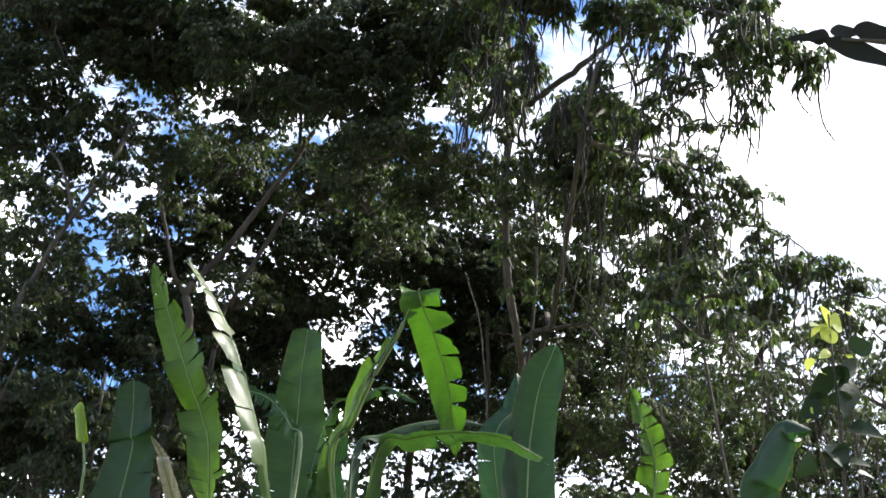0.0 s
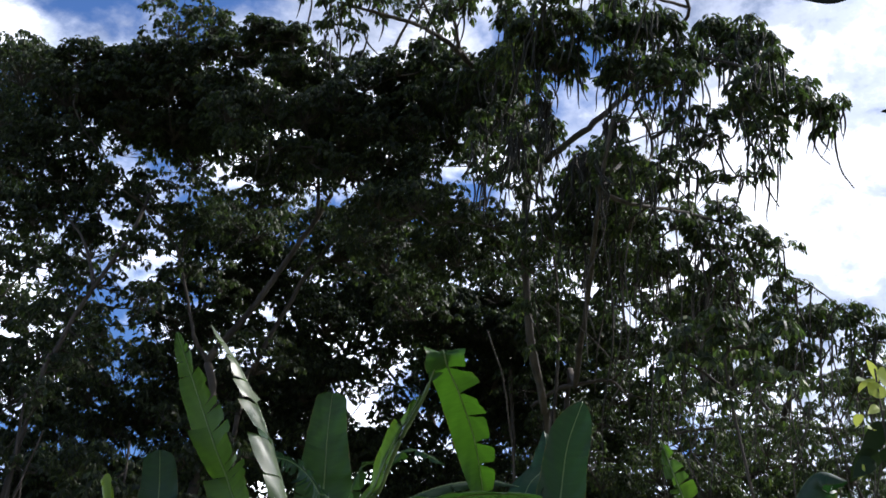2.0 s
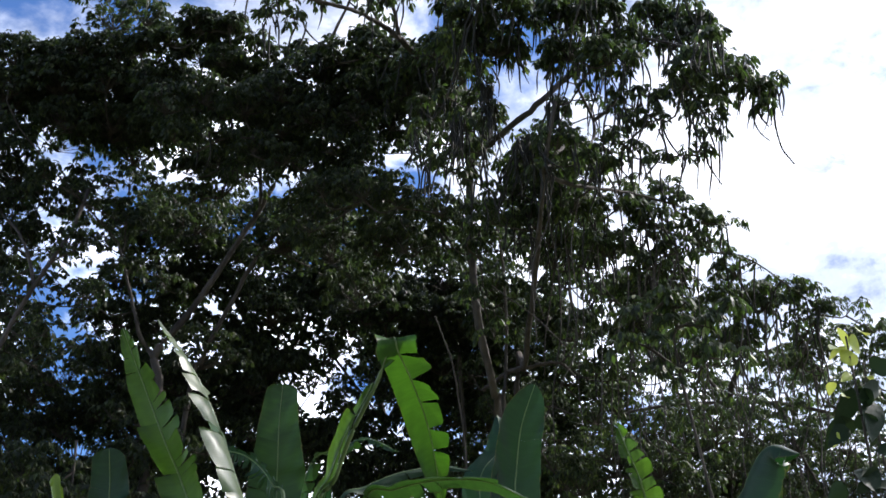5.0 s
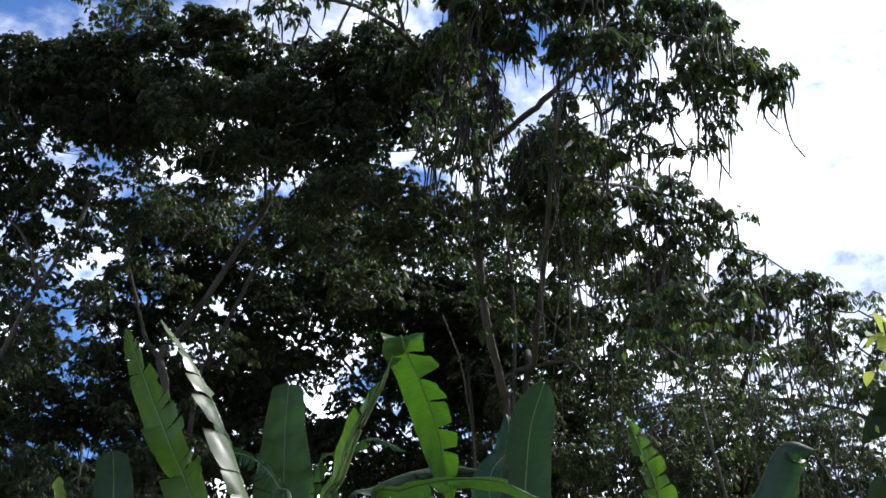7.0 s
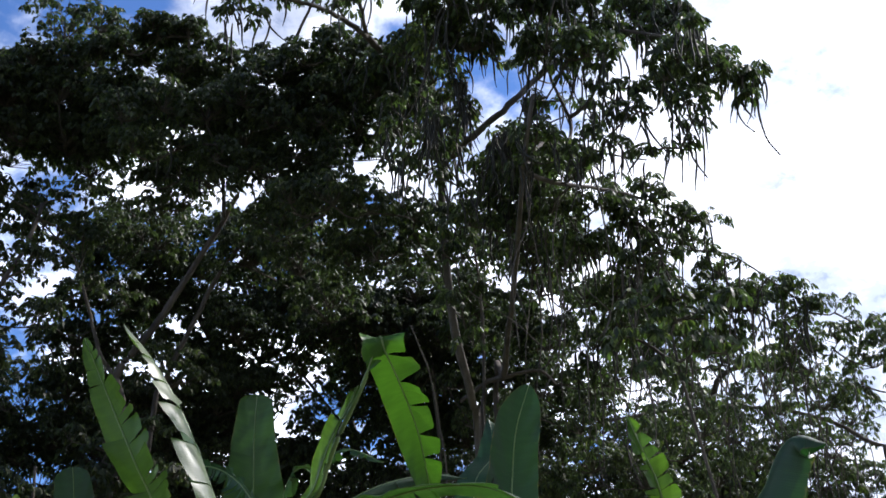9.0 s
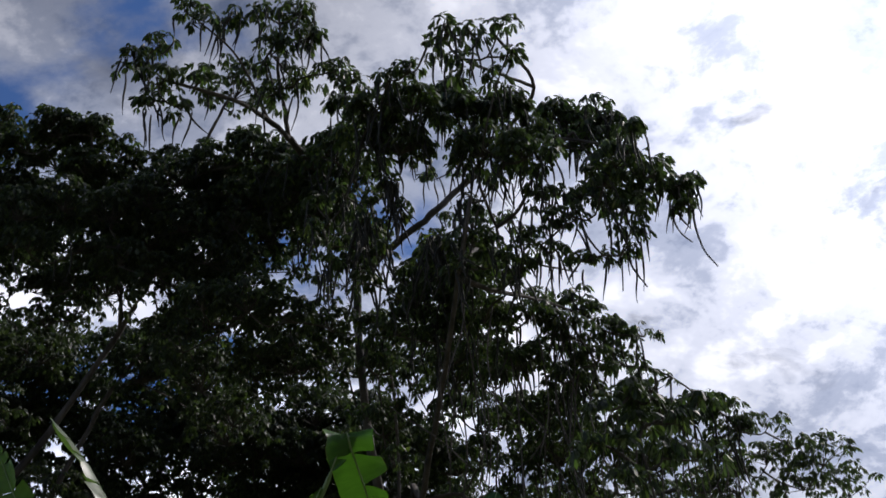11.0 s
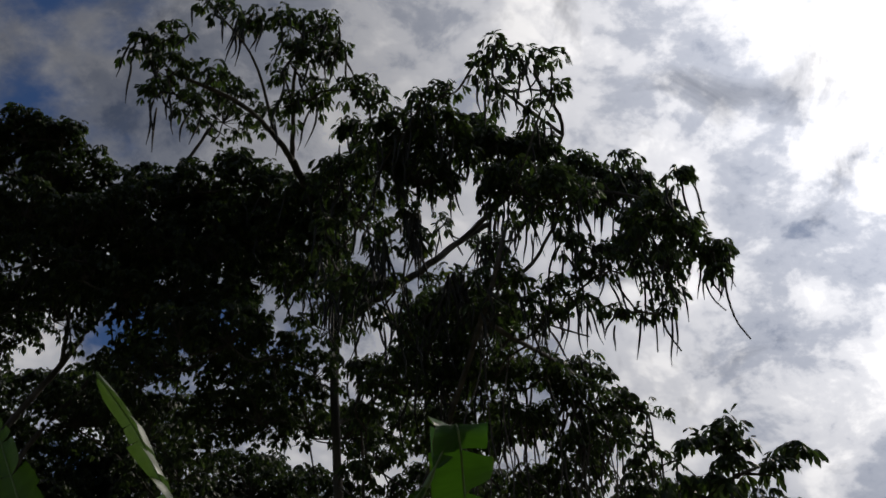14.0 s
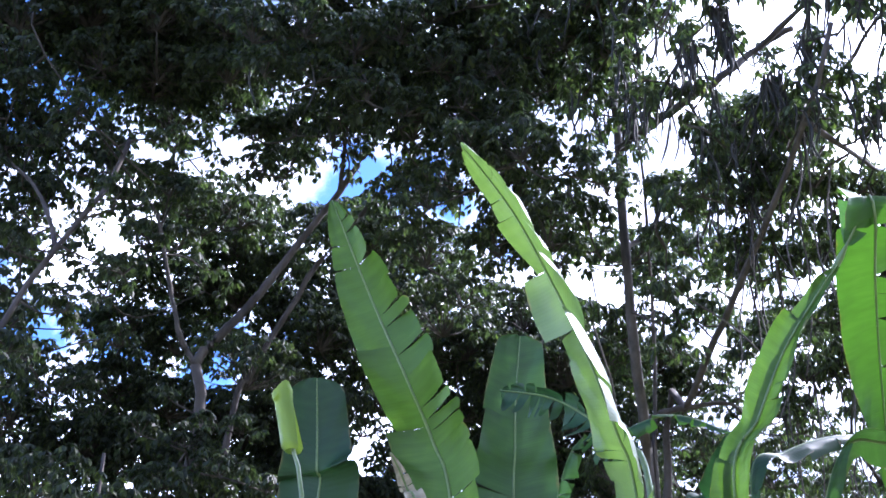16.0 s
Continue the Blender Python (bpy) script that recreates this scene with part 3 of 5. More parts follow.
def banana_leaf(owner, points, width, side, fold, tears, start, seed, blunt=False, mat=None, rag=(0.0, 0.0), taper=0.38, wide=(1.0, 1.0)):
    """A long blade on an arching midrib, torn into strips along its cross veins."""
    rng = np.random.default_rng(seed)
    n = 90
    line = glide(points, n)
    s = np.linspace(0, 1, n)
    along = unit(np.gradient(line, axis=0))
    hint = np.asarray(side, float)
    across = unit(hint - along * (along @ hint)[:, None])
    for _ in range(6):
        across[1:-1] = unit(across[:-2] + across[1:-1] + across[2:])
    over = np.cross(across, along)
    over = over * np.sign(over[:, 2:3].mean() + 1e-6)
    u = np.clip((s - start) / (1 - start), 0, 1)
    half = 0.5 * width * np.clip(u / 0.16, 0, 1) ** 0.7 * np.clip(1 - np.clip((u - (blunt or 0.55)) / (1.004 - (blunt or 0.55)), 0, 1) ** 1.8, 0.02, 1) ** 0.75
    if blunt:
        half = half * (1.05 - taper * u)
    cols = 6
    verts, tris, uvs = [], [], []
    first = int(start * n)
    for sign, worn, share in zip((-1, 1), rag, wide):
        i = first
        torn = max(tears, worn)
        while i < n - 1:
            step = int(rng.choice([2, 3, 4, 6, 9, 14], p=[0.1, 0.2, 0.2, 0.2, 0.2, 0.1]) if rng.random() < 1.6 * torn else rng.integers(12, 30))
            if worn:
                step = int(rng.integers(1, 4) if worn > 0.9 else rng.integers(2, 7))
            j = min(i + step, n - 1)
            sag = (fold if isinstance(fold, float) else fold[sign > 0]) + rng.normal() * (0.16 * tears + 0.22 * worn) + (0.7 * tears if rng.random() < 0.22 * torn else 0)
            if worn > 0.5:
                sag += rng.uniform(-0.15, 0.5) * worn
            trim = 1 - abs(rng.normal()) * 0.10 * tears - rng.uniform(0, 0.42) * worn
            lean = rng.normal() * (0.05 * tears + 0.10 * worn)
            twist = rng.normal() * (0.25 * tears + 0.5 * worn)
            long = np.linalg.norm(line[j] - line[i])
            cut = rng.normal() * 0.12 * max(worn, 0.4 * tears)
            at = len(verts)
            for k in range(i, j + 1):
                edge = (k - i) / max(j - i, 1)
                pinch = 0.009 * tears * (1 if k == i else -1 if k == j else 0)
                notch = 1 - 0.10 * torn * (2 * abs(edge - 0.5)) ** 4 + cut * (edge - 0.5)
                for c in range(cols + 1):
                    v = c / cols
                    ang = 0.12 - sag * (0.35 + 1.15 * v) + 0.05 * math.sin(9 * u[k] + 3 * sign)
                    reach = half[k] * share * trim * notch * v
                    p = line[k] + across[k] * sign * math.cos(ang) * reach + over[k] * math.sin(ang) * reach + along[k] * (0.28 + lean - 0.16 * worn) * reach + along[k] * pinch * v
                    p = p + along[k] * worn * 0.34 * long * (0.5 - edge) * v**0.8 + over[k] * twist * (edge - 0.5) * long * v
                    verts.append(p + over[k] * 0.006 * math.sin(30 * v + 40 * u[k]) * v)
                    uvs.append((u[k], sign * v * trim))
            rows = j - i
            for a in range(rows):
                for c in range(cols):
                    q = at + a * (cols + 1) + c
                    w = q + cols + 1
                    tris += [(q, w, w + 1), (q, w + 1, q + 1)] if sign > 0 else [(q, w + 1, w), (q, q + 1, w + 1)]
            i = j
    ob = part("leaf_blade", triangles("leaf_blade", verts, tris, mat or BLADE, True, uvs), owner)
    part("midrib", triangles("midrib", *tube(line - over * 0.004, np.where(s < start, 0.022, 0.0075) * (1 - s) ** 0.6 + 0.003, 7), RIB, True), ob, "pale green midrib")
    return ob


def spear_leaf(owner, low, high, foot):
    """A young leaf still rolled up on its stalk."""
    low, high, foot = (np.array(p) for p in (low, high, foot))
    stalk = glide([foot, low - (high - low) * 0.8 + [0, 0, -0.1], low, (low + high) / 2], 14)
    part("spear_stalk", triangles("spear_stalk", *tube(stalk, np.linspace(0.02, 0.008, 14), 6), RIB, True), owner)
    n, m = 16, 15
    verts, tris = [], []
    for k in range(n):
        u = k / (n - 1)
        r = 0.046 * min(1.0, 0.75 + 4.0 * u) * (1 - 0.10 * u)
        p = low + (high - low) * u
        for c in range(m):
            a = 5.2 * c / (m - 1) + 0.5 * u
            verts.append(p + r * (1 + 0.10 * c / m) * np.array([math.cos(a), math.sin(a), 0]) + [0, 0, 0.03 * math.sin(a * 2 + 4 * u) * (u > 0.8)])
    for k in range(n - 1):
        for c in range(m - 1):
            q = k * m + c
            tris += [(q, q + 1, q + m + 1), (q, q + m + 1, q + m)]
    part("furled_leaf", triangles("furled_leaf", verts, tris, SPEAR, True), owner, "yellow-green furled young leaf")


# ---- ground ----
span = np.r_[-2000, -600, -200, -80, np.linspace(-40, 40, 81), 80, 200, 600, 2000]
gx, gy = np.meshgrid(span, span)
gz = 0.05 * np.sin(gx * 0.7) * np.cos(gy * 0.55) + 0.03 * np.sin(gx * 2.1 + gy * 1.7) - 0.05
gz[(np.abs(gx) > 60) | (np.abs(gy) > 60)] = -0.05
q = (np.arange(len(span) - 1)[:, None] * len(span) + np.arange(len(span) - 1)[None]).ravel()
w = len(span)
ground = new("ground", triangles("ground", np.c_[gx.ravel(), gy.ravel(), gz.ravel()], np.vstack([np.c_[q, q + 1, q + w + 1], np.c_[q, q + w + 1, q + w]]), SOIL, True))
tagged(ground, "rough ground of soil and low green weeds", "ground", kind="structure")

# ---- trees ----
podded = tree("podded_tree", (0.95, 16.9, 0), "tall slender tree with drooping palmate leaves and long hanging pods", "pod trees", bark=PALE_BARK)
limb(podded, "trunk", [(0.95, 16.90, 0.00), (0.73, 17.00, 6.46), (0.63, 16.80, 7.10), (0.38, 16.20, 8.02), (0.25, 16.00, 9.28), (0.20, 16.00, 10.90), (-0.02, 15.80, 12.32)], 0.14, 0.075)
limb(podded, "trunk", [(0.03, 15.20, 10.92), (-0.30, 14.60, 11.00), (-0.56, 14.00, 10.92), (-0.78, 13.64, 10.92)], 0.1, 0.07)
limb(podded, "branch", [(-0.77, 13.64, 10.92), (-1.01, 13.30, 10.90), (-1.32, 12.90, 10.81), (-1.64, 12.60, 10.70), (-2.18, 12.50, 10.78)], 0.06, 0.03)
limb(podded, "branch", [(-0.77, 13.64, 10.92), (-0.84, 13.20, 11.10), (-0.92, 12.80, 11.25), (-0.90, 12.50, 11.58)], 0.05, 0.025)
limb(podded, "branch", [(-1.01, 13.30, 10.90), (-1.38, 12.50, 11.16), (-1.84, 12.00, 11.27)], 0.035, 0.015)
limb(podded, "trunk", [(1.20, 17.30, 0.00), (0.82, 17.00, 6.47), (0.82, 17.00, 7.27), (0.82, 16.90, 8.36), (0.71, 16.60, 9.32), (0.51, 16.00, 9.87), (0.40, 15.80, 10.52), (0.26, 15.50, 11.20)], 0.09, 0.02)
limb(podded, "branch", [(0.24, 16.00, 8.98), (0.75, 16.40, 9.56), (1.30, 16.50, 10.31)], 0.06, 0.03)
limb(podded, "branch", [(0.21, 16.00, 10.35), (0.68, 15.30, 10.47), (1.20, 14.84, 10.74), (1.54, 14.88, 11.13), (1.76, 14.30, 11.00)], 0.09, 0.06)
limb(podded, "branch", [(1.51, 14.60, 10.96), (1.87, 13.60, 11.03), (2.12, 12.70, 11.10), (1.55, 12.00, 11.23)], 0.055, 0.03)
limb(podded, "branch", [(1.87, 13.60, 11.03), (2.39, 12.80, 10.41), (2.83, 12.30, 9.92), (3.55, 12.60, 9.66)], 0.04, 0.02)
limb(podded, "branch", [(2.12, 12.70, 11.10), (1.05, 11.80, 10.73), (0.84, 11.30, 10.73)], 0.035, 0.02)
arched = tree("podded_tree", (1.3, 18.2, 0), "leaning tree arching forward with drooping palmate leaves and pods", "pod trees", size=0.74)
limb(arched, "trunk", [(1.30, 18.20, 0.00), (1.00, 17.20, 7.16), (1.07, 16.60, 7.39), (1.07, 15.60, 7.66), (1.08, 14.70, 7.91), (1.06, 13.70, 8.13), (1.05, 12.75, 8.45), (1.08, 12.40, 8.70), (1.15, 12.20, 9.12)], 0.13, 0.04)
limb(arched, "branch", [(1.05, 12.75, 8.45), (1.37, 13.40, 9.20), (1.77, 14.00, 9.59), (1.84, 14.20, 10.06), (1.56, 13.60, 10.24), (1.43, 13.00, 10.35)], 0.06, 0.025)
limb(arched, "branch", [(1.84, 14.20, 10.06), (2.05, 13.80, 10.07), (2.23, 13.20, 10.34), (2.50, 12.60, 10.36)], 0.045, 0.02)
limb(arched, "branch", [(1.77, 14.00, 9.59), (2.24, 14.00, 9.41), (2.75, 14.00, 9.32)], 0.03, 0.015)
limb(arched, "branch", [(1.05, 12.75, 8.45), (1.45, 13.00, 8.44), (2.26, 13.80, 8.77), (3.03, 14.50, 8.94)], 0.05, 0.02)
limb(arched, "branch", [(1.07, 16.60, 7.39), (0.83, 17.00, 7.44), (0.49, 17.00, 7.17)], 0.07, 0.04)
limb(arched, "branch", [(1.07, 16.60, 7.39), (1.55, 16.60, 7.48), (1.79, 16.60, 7.27)], 0.05, 0.03)
clumps(podded, [(-2.50, 12.40, 10.96, 0.25), (-2.23, 12.30, 11.16, 0.24), (-1.97, 12.00, 11.42, 0.22), (-1.75, 12.00, 11.25, 0.18), (-1.48, 12.30, 11.60, 0.23), (-1.05, 12.40, 11.77, 0.27), (-0.70, 12.40, 11.84, 0.26), (-0.58, 12.50, 11.51, 0.26)], 1.3, 1.0, 0)
clumps(podded, [(-1.01, 12.50, 11.30, 0.31), (-0.74, 12.60, 10.92, 0.28), (-1.03, 12.70, 10.80, 0.22), (-0.27, 12.40, 10.99, 0.26), (-0.06, 12.30, 10.76, 0.22), (-2.23, 12.40, 10.68, 0.30), (-1.78, 12.50, 10.84, 0.24), (-1.97, 12.50, 10.41, 0.18)], 1.3, 1.0, 0)
clumps(podded, [(-2.31, 12.40, 10.35, 0.21)], 1.3, 1.0, 0)
clumps(podded, [(0.82, 11.20, 10.57, 0.21), (1.12, 11.30, 10.64, 0.22), (1.50, 11.50, 10.98, 0.21), (1.56, 11.60, 10.63, 0.21), (0.65, 11.40, 10.54, 0.21), (0.51, 11.90, 10.61, 0.24), (0.29, 12.00, 10.54, 0.18), (1.05, 11.80, 10.64, 0.24)], 1.2, 0.9, 0)
clumps(podded, [(1.48, 11.80, 10.46, 0.18)], 1.2, 0.9, 0)
clumps(podded, [(0.17, 12.40, 10.43, 0.34), (0.61, 12.40, 10.49, 0.37), (1.22, 12.80, 10.79, 0.39), (1.76, 12.80, 10.78, 0.39), (2.48, 13.30, 11.19, 0.32), (2.80, 13.40, 11.14, 0.33), (2.99, 13.00, 10.80, 0.30)], 1.8, 2.2, 0.15)
clumps(podded, [(1.18, 13.00, 11.22, 0.30), (2.80, 11.60, 9.66, 0.20), (0.05, 12.80, 10.30, 0.37), (0.49, 12.80, 10.20, 0.41), (1.34, 12.40, 9.91, 0.40), (1.78, 12.20, 9.73, 0.39)], 1.8, 2.2, 0.15)
clumps(podded, [(2.78, 12.20, 9.63, 0.34), (3.28, 12.40, 9.68, 0.28), (3.63, 12.55, 9.64, 0.23), (3.71, 12.60, 9.41, 0.18)], 1.6, 0.5, 0.15)
clumps(arched, [(2.91, 12.40, 9.18, 0.30), (2.66, 12.30, 9.46, 0.33), (3.05, 12.50, 8.97, 0.22), (2.81, 12.50, 8.66, 0.24), (2.40, 12.60, 8.62, 0.22), (1.95, 12.50, 9.37, 0.22), (2.24, 12.50, 9.11, 0.30)], 1.1, 1.2, 0)
clumps(arched, [(1.87, 12.80, 8.98, 0.27), (1.72, 12.80, 8.61, 0.30), (2.11, 12.80, 8.86, 0.24)], 1.1, 2.2, 0)
clumps(podded, [(1.20, 12.60, 8.82, 0.34), (1.06, 12.70, 8.56, 0.26), (0.98, 13.20, 9.09, 0.22), (-0.22, 13.60, 10.66, 0.39), (-0.56, 14.20, 10.92, 0.37), (0.10, 14.00, 10.59, 0.40), (-0.24, 14.50, 10.58, 0.41)], 1.1, 1.5, 0.3)
clumps(podded, [(-0.44, 15.00, 10.32, 0.35), (0.25, 15.00, 10.39, 0.35), (0.80, 14.20, 9.35, 0.33)], 1.1, 1.5, 0.3)
clumps(arched, [(1.09, 13.20, 8.88, 0.33), (1.47, 13.00, 8.79, 0.30), (1.13, 14.00, 8.80, 0.35), (1.47, 13.60, 8.45, 0.37), (2.05, 13.80, 8.61, 0.31), (2.44, 14.00, 8.69, 0.29), (2.85, 14.20, 8.83, 0.30), (3.21, 14.30, 8.69, 0.30)], 0.8, 0.9, 0.1)
clumps(arched, [(3.60, 14.40, 8.70, 0.24), (2.95, 14.40, 8.51, 0.33), (2.33, 14.20, 8.35, 0.35), (3.35, 14.60, 8.42, 0.30), (1.80, 14.20, 8.25, 0.35), (1.29, 14.80, 8.54, 0.36), (2.83, 14.80, 8.27, 0.40)], 0.8, 0.9, 0.1)
clumps(arched, [(2.79, 14.30, 9.15, 0.25), (3.23, 14.40, 8.80, 0.27), (1.14, 14.00, 9.44, 0.37), (1.51, 14.00, 9.41, 0.37), (0.86, 14.20, 9.29, 0.37), (1.18, 14.60, 9.01, 0.53), (0.68, 15.00, 9.02, 0.46), (1.97, 15.00, 8.55, 0.32)], 1.0, 0.9, 0.2)
clumps(arched, [(1.40, 15.40, 8.55, 0.54)], 1.0, 0.9, 0.2)
clumps(arched, [(4.69, 14.90, 7.88, 0.28), (4.86, 15.00, 7.77, 0.27), (3.72, 14.80, 8.18, 0.37), (4.22, 14.90, 7.98, 0.32), (4.54, 14.90, 8.00, 0.30), (4.61, 15.00, 7.64, 0.27)], 0.78, 0.8, 0.4)
clumps(arched, [(4.10, 15.00, 7.79, 0.37), (3.51, 15.00, 7.77, 0.45), (2.93, 15.00, 8.00, 0.45), (2.43, 15.20, 8.07, 0.38), (3.95, 15.40, 7.46, 0.41), (3.39, 15.60, 7.52, 0.46), (2.74, 15.80, 7.66, 0.47), (2.22, 16.00, 7.64, 0.39)], 0.78, 0.8, 0.4)
clumps(arched, [(2.10, 16.40, 7.36, 0.36)], 0.78, 0.8, 0.4)
clumps(podded, [(0.37, 14.80, 8.33, 0.30), (0.27, 15.00, 7.85, 0.27), (0.61, 15.20, 8.10, 0.26), (0.32, 14.60, 8.82, 0.30)], 0.8, 0.3, 0.2)
clumps(podded, [(0.17, 17.60, 9.89, 0.40), (0.90, 17.80, 9.91, 0.41), (1.41, 17.50, 10.08, 0.40), (1.81, 18.00, 9.33, 0.45), (0.91, 18.00, 9.11, 0.45), (2.13, 17.50, 10.00, 0.40)], 0.95, 0, 0.5)
clumps(podded, [(2.52, 18.00, 9.16, 0.40), (0.56, 18.00, 8.62, 0.40)], 0.95, 0, 0.5)
clumps(podded, [(0.85, 12.80, 10.79, 0.30), (-0.08, 13.40, 11.20, 0.33), (0.30, 13.60, 11.08, 0.34), (-0.15, 13.80, 11.02, 0.30), (1.22, 12.60, 10.64, 0.28), (0.67, 13.00, 10.50, 0.27), (1.60, 12.60, 10.59, 0.25)], 1.1, 2.0, 0)
limb(arched, "liana", [(0.54, 15.20, 8.06), (0.76, 15.10, 7.84), (1.09, 15.00, 7.55), (1.49, 15.00, 7.15)], 0.018, 0.012)
limb(podded, "liana", [(-0.21, 15.60, 7.75), (0.03, 15.80, 7.18), (0.14, 16.00, 6.68), (0.25, 16.20, 6.04), (0.28, 16.40, 5.32)], 0.018, 0.018)
# crown shade comes from the darker leaf colour
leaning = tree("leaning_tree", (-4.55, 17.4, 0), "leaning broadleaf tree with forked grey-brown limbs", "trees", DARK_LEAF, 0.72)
limb(leaning, "trunk", [(-4.55, 17.40, 0.00), (-4.27, 17.40, 7.04), (-4.32, 17.35, 7.29), (-4.40, 17.30, 7.64)], 0.17, 0.1)
limb(leaning, "limb", [(-4.40, 17.30, 7.64), (-4.31, 17.30, 7.87), (-4.04, 17.30, 8.23), (-3.69, 17.30, 8.84), (-3.36, 17.30, 9.51), (-3.01, 17.20, 10.12), (-2.72, 17.00, 10.62), (-2.30, 16.60, 11.17)], 0.1, 0.05)
limb(leaning, "limb", [(-4.40, 17.30, 7.64), (-4.52, 17.30, 7.81), (-4.62, 17.20, 7.96), (-4.84, 17.20, 8.60), (-5.09, 17.00, 9.38)], 0.06, 0.03)
limb(leaning, "limb", [(-4.20, 18.40, 0.00), (-3.98, 18.00, 6.98), (-3.84, 18.00, 7.86), (-3.50, 18.00, 8.74), (-3.20, 18.00, 9.50), (-2.77, 17.80, 10.11), (-2.32, 17.50, 10.67), (-1.76, 17.00, 11.38)], 0.09, 0.05)
limb(leaning, "limb", [(-3.01, 17.20, 10.12), (-3.01, 16.80, 10.60), (-3.12, 16.40, 11.16), (-3.50, 16.00, 11.66)], 0.05, 0.025)
limb(leaning, "limb", [(-2.30, 16.60, 11.17), (-2.11, 16.00, 11.61), (-1.91, 15.60, 12.20), (-1.55, 15.40, 13.02)], 0.06, 0.03)
clumps(leaning, [(-7.03, 16.60, 12.42, 0.54), (-6.54, 16.40, 12.28, 0.40), (-5.87, 16.20, 12.34, 0.40), (-5.39, 16.20, 12.36, 0.40), (-4.80, 16.00, 12.29, 0.39), (-4.32, 15.80, 12.22, 0.39), (-3.82, 15.40, 12.22, 0.42), (-6.32, 16.60, 11.91, 0.63)], 1.55, 0.05, 1.4)
clumps(leaning, [(-5.45, 16.40, 11.81, 0.57), (-4.60, 16.20, 11.71, 0.52), (-7.13, 17.00, 11.72, 0.63), (-6.26, 17.00, 11.43, 0.54), (-5.39, 16.80, 11.33, 0.53), (-4.48, 16.40, 11.12, 0.52), (-3.81, 16.00, 11.20, 0.43), (-3.42, 15.40, 11.63, 0.38)], 1.55, 0.05, 1.4)
clumps(leaning, [(-3.36, 15.20, 12.10, 0.38), (-3.9, 15.3, 12.25, 0.36)], 1.55, 0.05, 1.4)
clumps(leaning, [(-3.17, 15.80, 11.00, 0.46), (-2.71, 15.40, 11.16, 0.45), (-2.20, 15.20, 11.34, 0.49), (-1.71, 15.00, 11.51, 0.49), (-1.21, 14.80, 11.58, 0.45), (-0.87, 14.80, 11.30, 0.48), (-2.55, 15.80, 10.73, 0.50), (-1.94, 15.40, 10.80, 0.53)], 1.15, 0.4, 1.0)
clumps(leaning, [(-1.36, 15.20, 10.97, 0.49), (-0.69, 14.80, 10.84, 0.40), (-3.01, 16.20, 10.56, 0.47), (-2.21, 16.00, 10.28, 0.50), (-1.66, 15.60, 9.98, 0.41), (-1.24, 15.20, 10.14, 0.32), (-0.38, 14.40, 10.96, 0.47), (-0.21, 14.60, 10.54, 0.35)], 1.15, 0.4, 1.0)
clumps(leaning, [(-2.11, 17.00, 10.03, 0.61), (-1.34, 16.00, 9.74, 0.45), (-0.92, 16.00, 9.56, 0.41), (-2.77, 18.20, 9.99, 0.65), (-1.85, 17.40, 9.45, 0.61), (-1.10, 16.60, 9.20, 0.50)], 1.1, 0.05, 1.2)
clumps(leaning, [(-0.59, 16.40, 9.22, 0.42), (-4.28, 18.60, 10.45, 0.52), (-4.97, 18.60, 10.65, 0.43), (-0.18, 16.00, 9.40, 0.37), (-3.59, 16.60, 10.57, 0.43), (-4.14, 16.80, 10.56, 0.35)], 1.1, 0.05, 1.2)
clumps(leaning, [(-6.58, 17.00, 10.60, 0.40), (-5.84, 17.20, 10.63, 0.36), (-6.89, 17.40, 10.10, 0.45), (-5.05, 17.00, 10.44, 0.35), (-6.05, 17.40, 9.93, 0.32), (-5.33, 17.40, 9.85, 0.32), (-6.54, 17.40, 9.62, 0.26)], 0.5, 0.1, 1.0)
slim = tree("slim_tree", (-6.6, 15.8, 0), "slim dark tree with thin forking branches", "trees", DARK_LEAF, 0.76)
limb(slim, "trunk", [(-6.90, 15.80, 0.00), (-6.31, 15.80, 6.38), (-6.20, 15.90, 7.18), (-6.07, 16.00, 7.77), (-5.88, 16.00, 8.21), (-5.72, 16.00, 8.59), (-5.55, 16.20, 9.18), (-5.47, 16.40, 9.97)], 0.085, 0.045)
limb(slim, "branch", [(-5.88, 16.00, 8.21), (-6.11, 16.20, 8.74), (-6.39, 16.40, 9.21), (-6.77, 16.60, 9.61)], 0.05, 0.03)
limb(slim, "branch", [(-5.72, 16.00, 8.59), (-5.38, 16.20, 8.91), (-5.07, 16.40, 9.15)], 0.03, 0.015)
clumps(slim, [(-6.38, 16.50, 8.52, 0.28), (-6.56, 16.50, 8.00, 0.36), (-5.77, 16.80, 8.63, 0.29), (-6.02, 17.00, 8.20, 0.25), (-6.38, 17.00, 7.87, 0.31), (-7.01, 17.00, 8.98, 0.39), (-5.50, 17.20, 8.67, 0.33), (-6.85, 17.00, 7.54, 0.49)], 0.55, 0.05, 0.9)
clumps(slim, [(-6.16, 17.20, 7.57, 0.28), (-5.75, 17.40, 7.86, 0.23)], 0.55, 0.05, 0.9)
clumps(slim, [(-6.88, 16.40, 10.51, 0.40), (-6.47, 16.60, 9.97, 0.30), (-6.86, 16.60, 10.00, 0.33), (-6.51, 16.80, 9.46, 0.26), (-7.19, 16.80, 9.61, 0.46), (-5.01, 17.00, 9.72, 0.30), (-4.71, 17.00, 10.34, 0.28), (-5.70, 16.60, 10.08, 0.20)], 0.6, 0.1, 0.9)
clumps(slim, [(-5.19, 16.60, 10.15, 0.17)], 0.6, 0.1, 0.9)
